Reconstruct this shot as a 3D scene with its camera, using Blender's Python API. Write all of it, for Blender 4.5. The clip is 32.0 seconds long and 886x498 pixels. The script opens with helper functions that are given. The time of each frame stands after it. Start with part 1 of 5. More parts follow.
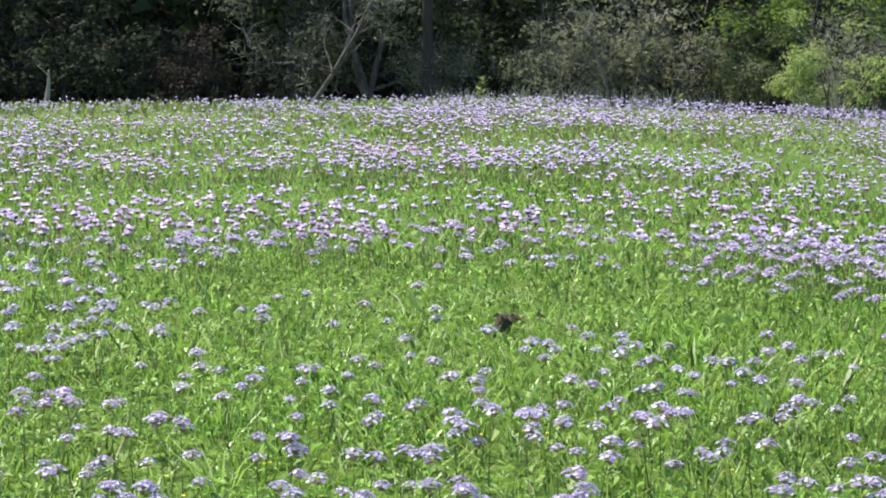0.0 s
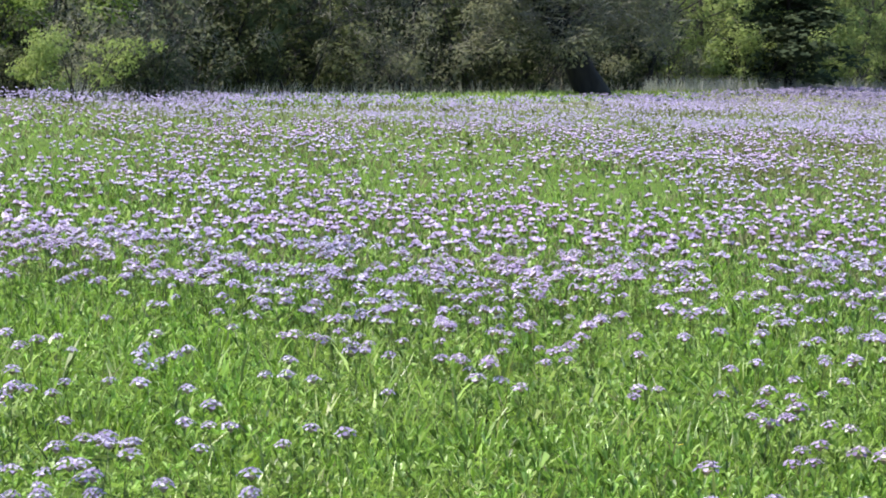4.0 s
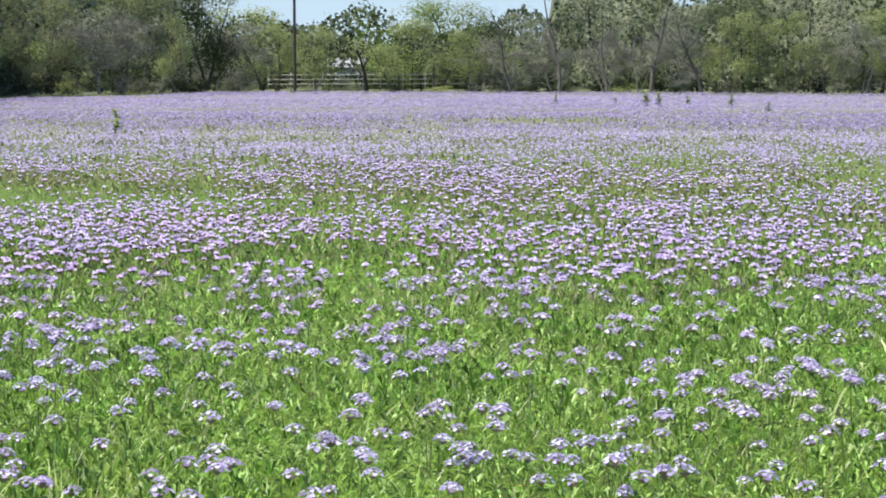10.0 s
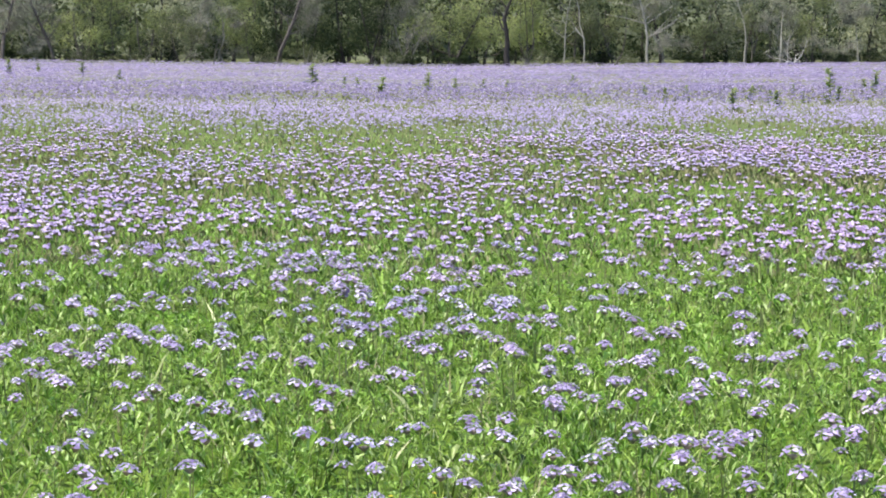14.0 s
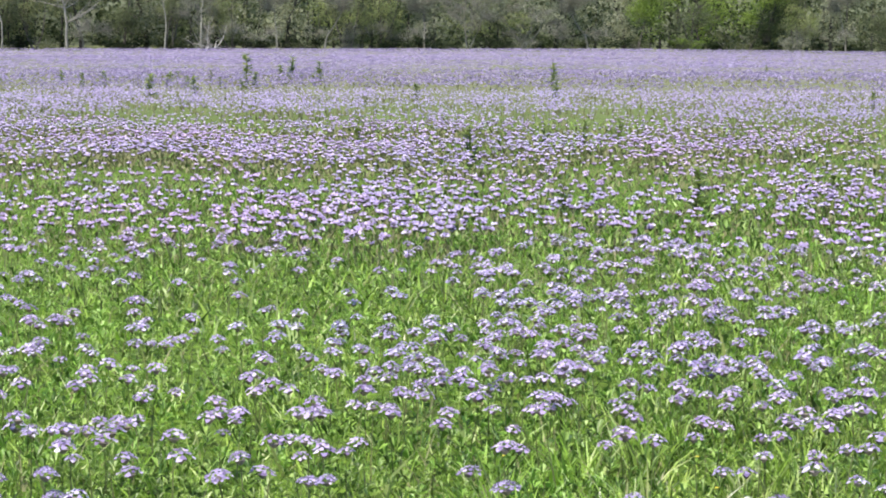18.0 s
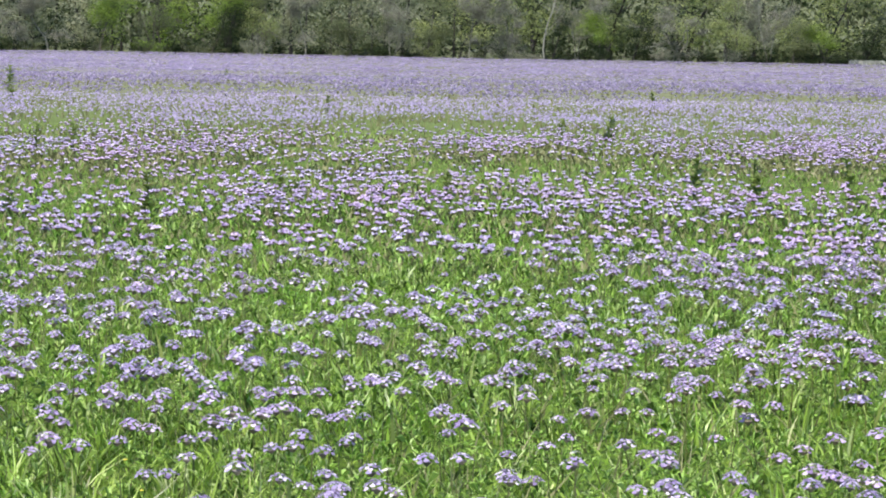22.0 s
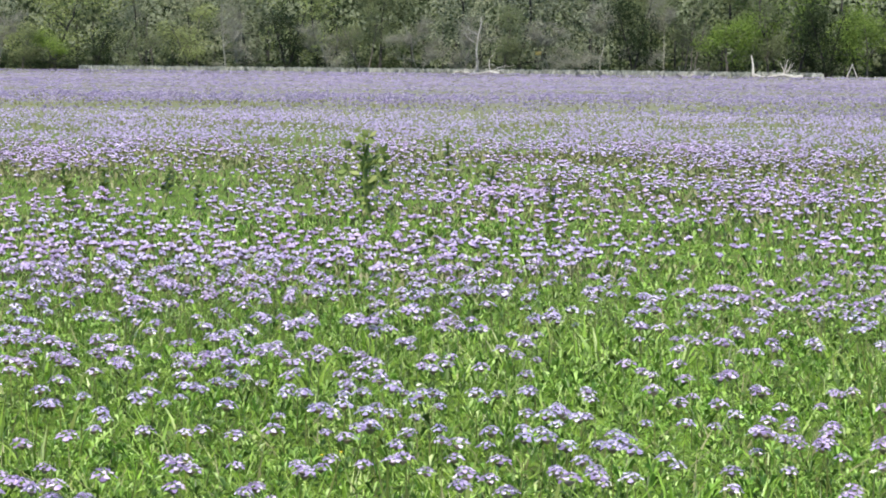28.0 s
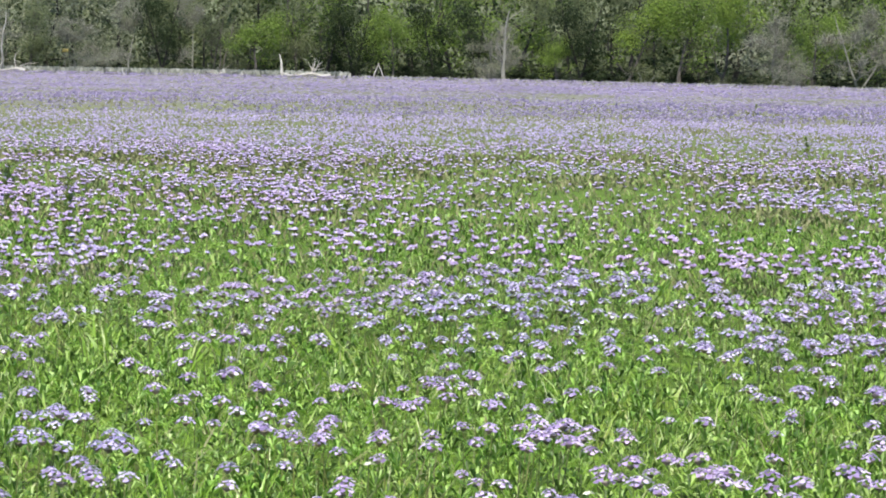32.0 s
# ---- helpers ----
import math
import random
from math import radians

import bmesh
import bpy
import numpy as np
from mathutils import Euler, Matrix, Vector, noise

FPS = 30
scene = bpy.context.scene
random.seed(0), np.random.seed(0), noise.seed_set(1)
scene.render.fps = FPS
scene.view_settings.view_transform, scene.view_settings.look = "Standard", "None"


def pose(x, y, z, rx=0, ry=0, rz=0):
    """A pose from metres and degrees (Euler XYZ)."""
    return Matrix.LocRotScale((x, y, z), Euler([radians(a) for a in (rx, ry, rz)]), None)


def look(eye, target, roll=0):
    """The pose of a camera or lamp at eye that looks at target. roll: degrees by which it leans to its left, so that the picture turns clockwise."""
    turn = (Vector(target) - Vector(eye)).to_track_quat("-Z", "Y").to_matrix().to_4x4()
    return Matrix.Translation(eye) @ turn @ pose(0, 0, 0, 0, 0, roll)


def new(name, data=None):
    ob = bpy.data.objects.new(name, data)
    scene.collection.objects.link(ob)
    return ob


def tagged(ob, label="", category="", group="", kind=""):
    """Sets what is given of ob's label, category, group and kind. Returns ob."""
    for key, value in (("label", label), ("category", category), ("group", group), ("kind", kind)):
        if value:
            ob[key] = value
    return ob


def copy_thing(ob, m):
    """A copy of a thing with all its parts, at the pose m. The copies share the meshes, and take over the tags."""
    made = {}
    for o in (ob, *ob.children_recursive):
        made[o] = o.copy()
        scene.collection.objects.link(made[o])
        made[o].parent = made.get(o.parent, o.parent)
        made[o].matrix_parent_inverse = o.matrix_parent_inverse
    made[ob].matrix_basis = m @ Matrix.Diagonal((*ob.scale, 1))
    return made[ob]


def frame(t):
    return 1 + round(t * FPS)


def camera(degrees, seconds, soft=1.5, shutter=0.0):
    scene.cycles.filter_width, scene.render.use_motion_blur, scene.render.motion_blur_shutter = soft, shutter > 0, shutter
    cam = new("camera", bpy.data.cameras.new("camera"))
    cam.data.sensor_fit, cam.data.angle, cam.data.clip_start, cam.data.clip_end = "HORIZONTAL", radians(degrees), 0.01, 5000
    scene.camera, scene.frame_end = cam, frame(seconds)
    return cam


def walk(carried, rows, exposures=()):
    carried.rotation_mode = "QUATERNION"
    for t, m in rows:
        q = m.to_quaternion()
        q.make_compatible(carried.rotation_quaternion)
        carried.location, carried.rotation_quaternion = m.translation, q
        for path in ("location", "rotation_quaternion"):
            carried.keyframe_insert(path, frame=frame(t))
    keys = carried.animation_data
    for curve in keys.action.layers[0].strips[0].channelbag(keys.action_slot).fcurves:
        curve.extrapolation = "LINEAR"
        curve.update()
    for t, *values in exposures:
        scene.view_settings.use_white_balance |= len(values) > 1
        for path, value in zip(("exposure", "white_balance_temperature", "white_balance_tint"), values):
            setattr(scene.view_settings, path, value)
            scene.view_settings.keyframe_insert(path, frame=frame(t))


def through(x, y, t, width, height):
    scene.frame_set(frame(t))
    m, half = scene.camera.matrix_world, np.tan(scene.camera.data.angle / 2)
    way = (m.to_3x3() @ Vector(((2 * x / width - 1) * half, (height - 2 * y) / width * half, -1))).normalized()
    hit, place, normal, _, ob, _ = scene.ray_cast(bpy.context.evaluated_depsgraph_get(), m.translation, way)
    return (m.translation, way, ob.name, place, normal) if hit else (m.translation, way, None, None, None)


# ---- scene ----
# ---------------------------------------------------------------- camera
# The camera turns on a spot, held at arm's length: seconds, heading, tilt down, lean (degrees).
EYE_Z, ARM = 1.42, 0.54
PATH = [(0, 0.28, 3.83, -0.04), (0.5, 3.00, 3.99, -0.19), (1, 5.76, 3.81, -0.28), (1.5, 8.08, 3.54, -0.49), (2, 10.26, 4.27, -0.41), (2.5, 12.32, 4.57, -1.08), (4.5, 21.18, 4.36, -0.85), (5, 23.44, 4.40, -0.70), (5.5, 25.74, 4.51, -0.54), (6, 28.03, 4.67, -0.55), (6.5, 30.05, 4.66, -0.51), (7, 32.11, 4.61, -0.67), (7.5, 34.15, 4.37, -0.44), (8, 36.33, 4.25, -0.08), (8.5, 38.49, 4.41, 0.05), (9, 40.54, 4.67, -0.17), (9.5, 42.52, 4.41, 0.07), (10, 44.66, 4.42, -0.20), (10.5, 46.74, 4.57, 0.02), (11, 49.14, 4.93, -0.27), (11.5, 51.54, 5.11, -0.04), (12, 53.89, 5.10, -0.20), (12.5, 55.78, 5.07, -0.07), (13, 57.36, 5.12, -0.08), (13.5, 59.15, 5.31, -0.03), (14, 60.89, 5.22, 0.27), (14.5, 62.76, 5.13, 0.51), (16.5, 70.47, 5.36, 2.03), (17, 72.43, 5.60, 1.85), (17.5, 74.32, 5.56, 1.17), (18, 75.43, 5.46, 0.70), (18.5, 76.90, 5.37, 0.38), (19, 78.81, 5.35, 0.86), (19.5, 80.66, 5.32, 0.80),
        (20, 82.22, 5.29, 1.04), (20.5, 83.68, 5.36, 0.52), (21, 85.36, 5.25, 0.50), (21.5, 87.18, 5.17, 0.70), (22, 88.95, 5.17, 1.18), (22.5, 90.62, 5.28, 1.09), (23, 92.04, 5.21, 0.94), (23.5, 93.64, 5.15, 0.86), (24, 95.29, 5.00, 1.48), (24.5, 97.03, 4.95, 0.87), (25, 98.69, 4.91, 0.77), (25.5, 100.16, 4.92, 0.65), (27.5, 106.28, 4.90, 1.17), (28, 108.11, 4.73, 0.66), (28.5, 109.87, 4.84, 0.74), (29, 111.58, 5.07, 1.05), (29.5, 113.27, 4.97, 1.02),
        (30, 114.89, 4.92, 0.79), (30.5, 116.32, 4.62, 0.66), (31, 117.88, 4.62, 0.92), (31.5, 119.08, 4.76, 0.96), (32, 119.96, 4.60, 1.09)]


def heading(a, r, z=0.0):
    """A place by its heading (degrees, clockwise from +y), its distance and its height."""
    return Vector((r * math.sin(radians(a)), r * math.cos(radians(a)), z))


def view(turn, tilt, lean):
    eye = heading(turn, ARM, EYE_Z)
    ahead = heading(turn, math.cos(radians(tilt)), -math.sin(radians(tilt)))
    return look(eye, eye + ahead, lean)


cam = camera(22.16, 32.0, soft=1.9)
walk(cam, [(t, view(turn, tilt, lean)) for t, turn, tilt, lean in PATH], exposures=[(0, 1.09, 6500, 11), (6, 1.01, 6500, 11), (11, 0.99, 6500, 13), (17, 0.95, 6500, 16.5), (20, 0.85, 6500, 13), (25, 0.82, 6500, 13), (28, 0.84, 6500, 11.5), (32, 0.88, 6500, 12.5)])

# ---------------------------------------------------------------- light
SUN_TURN, SUN_HEIGHT = -62.0, 60.0
world = bpy.data.worlds.new("sky")
scene.world = world
world.use_nodes = True
wn = world.node_tree.nodes
sky = wn.new("ShaderNodeTexSky")
sky.sky_type = "NISHITA"
sky.sun_disc = False
sky.sun_elevation, sky.sun_rotation = radians(SUN_HEIGHT), radians(SUN_TURN)
sky.dust_density, sky.air_density, sky.ozone_density = 0.0, 1.0, 1.0
wn["Background"].inputs["Strength"].default_value = 0.125
blue = wn.new("ShaderNodeMix")
blue.data_type, blue.blend_type = "RGBA", "MULTIPLY"
blue.inputs[0].default_value, blue.inputs[7].default_value = 1.0, (0.98, 0.99, 1.0, 1)
world.node_tree.links.new(sky.outputs[0], blue.inputs[6])
world.node_tree.links.new(blue.outputs[2], wn["Background"].inputs["Color"])
sun_data = bpy.data.lights.new("sun", "SUN")
sun_data.energy, sun_data.angle, sun_data.color = 4.2, radians(0.55), (1.0, 0.94, 0.85)
sun = new("sun", sun_data)
sun.matrix_world = look(heading(SUN_TURN, 60, 60 * math.tan(radians(SUN_HEIGHT))), (0, 0, 0))


# ---------------------------------------------------------------- materials
def material(name, build):
    m = bpy.data.materials.new(name)
    m.use_nodes = True
    tree = m.node_tree
    tree.nodes.clear()
    out = tree.nodes.new("ShaderNodeOutputMaterial")
    build(tree, tree.nodes, tree.links, out)
    return m


def ramp(nodes, links, value, stops):
    r = nodes.new("ShaderNodeValToRGB")
    while len(r.color_ramp.elements) < len(stops):
        r.color_ramp.elements.new(0.5)
    for e, (p, c) in zip(r.color_ramp.elements, stops):
        e.position, e.color = p, (*c, 1)
    links.new(value, r.inputs[0])
    return r.outputs[0]


def noise_of(nodes, links, scale, detail=4.0, coords=None, stretch=None):
    tc = nodes.new("ShaderNodeTexCoord")
    src = tc.outputs["Object"] if coords is None else coords
    if stretch:
        mp = nodes.new("ShaderNodeMapping")
        mp.inputs["Scale"].default_value = stretch
        links.new(src, mp.inputs[0])
        src = mp.outputs[0]
    n = nodes.new("ShaderNodeTexNoise")
    n.inputs["Scale"].default_value, n.inputs["Detail"].default_value = scale, detail
    links.new(src, n.inputs["Vector"])
    return n.outputs["Fac"]


def mix(nodes, links, fac, a, b, blend="MIX"):
    m = nodes.new("ShaderNodeMix")
    m.data_type, m.blend_type = "RGBA", blend
    for sock, v in ((m.inputs[0], fac), (m.inputs[6], a), (m.inputs[7], b)):
        if isinstance(v, (int, float)):
            sock.default_value = v
        elif isinstance(v, tuple):
            sock.default_value = (*v, 1)
        else:
            links.new(v, sock)
    return m.outputs[2]


def leafy(name, stops, through=0.35, rough=0.55, patch=0.35, patch_tint=(1.0, 0.9, 0.55), gloss=0.3, own=0.0, lush=(1.0, 1.0, 1.0)):
    """Thin leaves or petals: every piece has its own shade, with a broad drift of tint, and lets some light through."""
    def build(tree, nodes, links, out):
        geo = nodes.new("ShaderNodeNewGeometry")
        base = ramp(nodes, links, geo.outputs["Random Per Island"], stops)
        n = noise_of(nodes, links, patch, 3)
        tint = ramp(nodes, links, n, [(0.35, lush), (0.68, patch_tint)])
        col = mix(nodes, links, 1.0, base, tint, "MULTIPLY")
        if own:
            info = nodes.new("ShaderNodeObjectInfo")
            shade = ramp(nodes, links, info.outputs["Random"], [(0.0, (1 - own, 1 - own, 1 - own * 0.9)), (0.5, (1, 1, 1)), (1.0, (1 + own * 0.8, 1 + own * 0.6, 1 + own * 0.3))])
            col = mix(nodes, links, 1.0, col, shade, "MULTIPLY")
        p = nodes.new("ShaderNodeBsdfPrincipled")
        p.inputs["Roughness"].default_value = rough
        p.inputs["Specular IOR Level"].default_value = gloss
        links.new(col, p.inputs["Base Color"])
        t = nodes.new("ShaderNodeBsdfTranslucent")
        links.new(col, t.inputs["Color"])
        s = nodes.new("ShaderNodeMixShader")
        s.inputs[0].default_value = through
        links.new(p.outputs[0], s.inputs[1])
        links.new(t.outputs[0], s.inputs[2])
        links.new(s.outputs[0], out.inputs[0])
    return material(name, build)


def solid(name, stops, scale=6.0, rough=0.85, bump=0.4, stretch=None, metal=0.0):
    """A dull solid with grain and stains at two scales and a fine relief."""
    def build(tree, nodes, links, out):
        fine = noise_of(nodes, links, scale, 6, stretch=stretch)
        broad = noise_of(nodes, links, scale * 0.13, 2)
        col = ramp(nodes, links, fine, stops)
        stain = ramp(nodes, links, broad, [(0.3, (0.72, 0.72, 0.7)), (0.7, (1, 1, 1))])
        col = mix(nodes, links, 1.0, col, stain, "MULTIPLY")
        p = nodes.new("ShaderNodeBsdfPrincipled")
        p.inputs["Roughness"].default_value, p.inputs["Metallic"].default_value = rough, metal
        links.new(col, p.inputs["Base Color"])
        b = nodes.new("ShaderNodeBump")
        b.inputs["Strength"].default_value, b.inputs["Distance"].default_value = bump, 0.02
        links.new(fine, b.inputs["Height"])
        links.new(b.outputs[0], p.inputs["Normal"])
        links.new(p.outputs[0], out.inputs[0])
    return material(name, build)


GRASS = leafy("grass_blades", [(0.0, (0.05, 0.075, 0.022)), (0.3, (0.18, 0.29, 0.05)), (0.65, (0.325, 0.485, 0.085)),
                               (0.88, (0.43, 0.59, 0.17)), (1.0, (0.64, 0.66, 0.42))], 0.36, 0.38, 1.5, (1.08, 0.97, 1.0), 0.42, lush=(0.90, 1.03, 0.68))
BROAD = leafy("broad_leaves", [(0.0, (0.06, 0.10, 0.022)), (0.45, (0.19, 0.31, 0.058)), (0.85, (0.365, 0.515, 0.12)), (1.0, (0.53, 0.63, 0.28))], 0.36, 0.40, 1.7, (1.02, 0.97, 1.08), 0.42, lush=(0.84, 1.03, 0.72))
PETAL = leafy("verbena_petals", [(0.0, (0.18, 0.14, 0.27)), (0.35, (0.335, 0.285, 0.505)), (0.65, (0.475, 0.42, 0.665)), (0.88, (0.63, 0.585, 0.80)), (1.0, (0.75, 0.72, 0.87))],
              0.34, 0.5, 0.45, (1.10, 0.93, 0.97), 0.3)
BLOOM = leafy("massed_verbena_bloom", [(0.0, (0.235, 0.21, 0.33)), (0.5, (0.33, 0.287, 0.47)), (0.85, (0.415, 0.37, 0.575)), (1.0, (0.50, 0.455, 0.65))], 0.35, 0.7, 0.25, (1.0, 0.96, 0.95), 0.1)
DRAB = leafy("faded_stems", [(0.0, (0.145, 0.15, 0.07)), (0.5, (0.24, 0.245, 0.115)), (1.0, (0.35, 0.34, 0.20))], 0.3, 0.8, 0.6, (0.95, 0.95, 0.9), 0.1)
CALYX = leafy("verbena_calyx", [(0.0, (0.15, 0.14, 0.13)), (1.0, (0.27, 0.24, 0.25))], 0.25, 0.7)
STEM = leafy("green_stems", [(0.0, (0.07, 0.10, 0.035)), (1.0, (0.17, 0.20, 0.085))], 0.1, 0.6)
YELLOW = leafy("yellow_petals", [(0.0, (0.75, 0.60, 0.05)), (1.0, (0.85, 0.75, 0.10))], 0.3)
WHITE = leafy("white_petals", [(0.0, (0.75, 0.76, 0.70)), (1.0, (0.82, 0.82, 0.78))], 0.3)
DRY = leafy("dry_grass", [(0.0, (0.25, 0.26, 0.21)), (0.6, (0.36, 0.365, 0.31)), (1.0, (0.48, 0.48, 0.43))], 0.25, 0.7, 0.35, (0.96, 0.98, 0.92), 0.1)
WEED = leafy("weed_leaves", [(0.0, (0.12, 0.18, 0.05)), (0.7, (0.23, 0.31, 0.10)), (1.0, (0.36, 0.42, 0.18))], 0.4, 0.5)
TUFT = leafy("pale_weed_leaves", [(0.0, (0.13, 0.19, 0.06)), (0.7, (0.25, 0.32, 0.11)), (1.0, (0.40, 0.44, 0.20))], 0.4, 0.5)
SOFT = dict(patch_tint=(0.96, 0.98, 0.86), gloss=0.1)
LEAF = {
    "bright": leafy("fresh_green_leaves", [(0.0, (0.14, 0.215, 0.045)), (0.6, (0.175, 0.26, 0.055)), (1.0, (0.215, 0.30, 0.07))], 0.52, 0.8, 0.4, own=0.25, **SOFT),
    "spring": leafy("yellow_green_leaves", [(0.0, (0.225, 0.275, 0.105)), (0.6, (0.265, 0.315, 0.125)), (1.0, (0.31, 0.35, 0.165))], 0.52, 0.8, 0.3, own=0.25, **SOFT),
    "olive": leafy("olive_leaves", [(0.0, (0.125, 0.152, 0.075)), (0.6, (0.155, 0.185, 0.092)), (1.0, (0.19, 0.22, 0.12))], 0.5, 0.8, 0.3, own=0.3, **SOFT),
    "grey": leafy("grey_twig_leaves", [(0.0, (0.212, 0.235, 0.158)), (0.6, (0.256, 0.28, 0.193)), (1.0, (0.305, 0.325, 0.24))], 0.45, 0.8, 0.3, own=0.25, **SOFT),
    # Dark green trees' own tone, and understorey shade put into the leaf colour.
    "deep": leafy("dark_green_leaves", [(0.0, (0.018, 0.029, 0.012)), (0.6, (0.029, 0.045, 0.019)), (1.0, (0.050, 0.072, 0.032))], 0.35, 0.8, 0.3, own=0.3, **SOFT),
    "moss": leafy("grey_green_leaves", [(0.0, (0.15, 0.165, 0.105)), (0.6, (0.19, 0.205, 0.13)), (1.0, (0.24, 0.25, 0.165))], 0.45, 0.8, 0.3, own=0.3, **SOFT),
    "lime": leafy("light_yellow_green_leaves", [(0.0, (0.20, 0.265, 0.09)), (0.6, (0.25, 0.32, 0.11)), (1.0, (0.31, 0.375, 0.15))], 0.52, 0.8, 0.3, own=0.25, **SOFT),
    "rust": leafy("dead_brown_leaves", [(0.0, (0.06, 0.045, 0.036)), (0.6, (0.095, 0.07, 0.055)), (1.0, (0.14, 0.105, 0.085))], 0.3, 0.8, 0.3, own=0.3, **SOFT),
    "cedar": leafy("evergreen_sprays", [(0.0, (0.036, 0.05, 0.028)), (0.7, (0.055, 0.077, 0.042)), (1.0, (0.085, 0.11, 0.06))], 0.3, 0.8, 0.5, own=0.2, **SOFT),
    # The next two carry the shade inside the thicket in their leaf colour.
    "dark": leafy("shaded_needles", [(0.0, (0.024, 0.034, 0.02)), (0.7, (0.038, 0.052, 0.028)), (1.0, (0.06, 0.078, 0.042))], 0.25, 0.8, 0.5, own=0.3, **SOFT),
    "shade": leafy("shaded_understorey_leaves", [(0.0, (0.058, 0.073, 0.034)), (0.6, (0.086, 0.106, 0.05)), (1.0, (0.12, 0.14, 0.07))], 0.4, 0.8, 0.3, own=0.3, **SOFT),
}
BARK = solid("grey_bark", [(0.3, (0.05, 0.045, 0.038)), (0.7, (0.14, 0.125, 0.105))], 9, 0.9, 0.8, (1, 1, 0.25))
# Bark near black: the shade under the crowns is put into its colour.
SHADED_BARK = solid("dark_bark", [(0.3, (0.012, 0.011, 0.009)), (0.7, (0.036, 0.032, 0.027))], 9, 0.9, 0.8, (1, 1, 0.25))
PALE_BARK = solid("bleached_wood", [(0.3, (0.30, 0.28, 0.24)), (0.7, (0.52, 0.50, 0.45))], 7, 0.8, 0.5, (1, 1, 0.2))
FOLIAGE = solid("massed_foliage", [(0.3, (0.075, 0.09, 0.05)), (0.55, (0.11, 0.13, 0.07)), (0.75, (0.16, 0.18, 0.10))], 1.6, 0.9, 1.0)
TWIG = solid("grey_twigs", [(0.3, (0.165, 0.163, 0.13)), (0.7, (0.30, 0.298, 0.245))], 9, 0.9, 0.3)
# Weathered wood, its colour darkened further to hold the shade of the trees.
POLE_WOOD = solid("weathered_pole", [(0.3, (0.022, 0.018, 0.014)), (0.7, (0.055, 0.045, 0.036))], 8, 0.85, 0.5, (1, 1, 0.1))
GREY_RAIL = solid("weathered_white_rail", [(0.3, (0.22, 0.22, 0.20)), (0.7, (0.36, 0.36, 0.33))], 5, 0.8, 0.2)
WHITE_PAINT = solid("white_paint", [(0.3, (0.66, 0.66, 0.64)), (0.7, (0.80, 0.80, 0.78))], 5, 0.6, 0.1)
ROOF_GREY = solid("grey_roof", [(0.3, (0.30, 0.30, 0.31)), (0.7, (0.46, 0.46, 0.47))], 4, 0.6, 0.2)
GLASS = solid("dark_glass", [(0.3, (0.02, 0.025, 0.03)), (0.7, (0.035, 0.04, 0.05))], 3, 0.1, 0.0)
EARTH = solid("bare_earth", [(0.3, (0.035, 0.026, 0.018)), (0.7, (0.085, 0.064, 0.045))], 20, 0.95, 0.6)
YELLOW_PAINT = solid("yellow_paint", [(0.3, (0.62, 0.45, 0.10)), (0.7, (0.75, 0.58, 0.18))], 5, 0.6, 0.1)


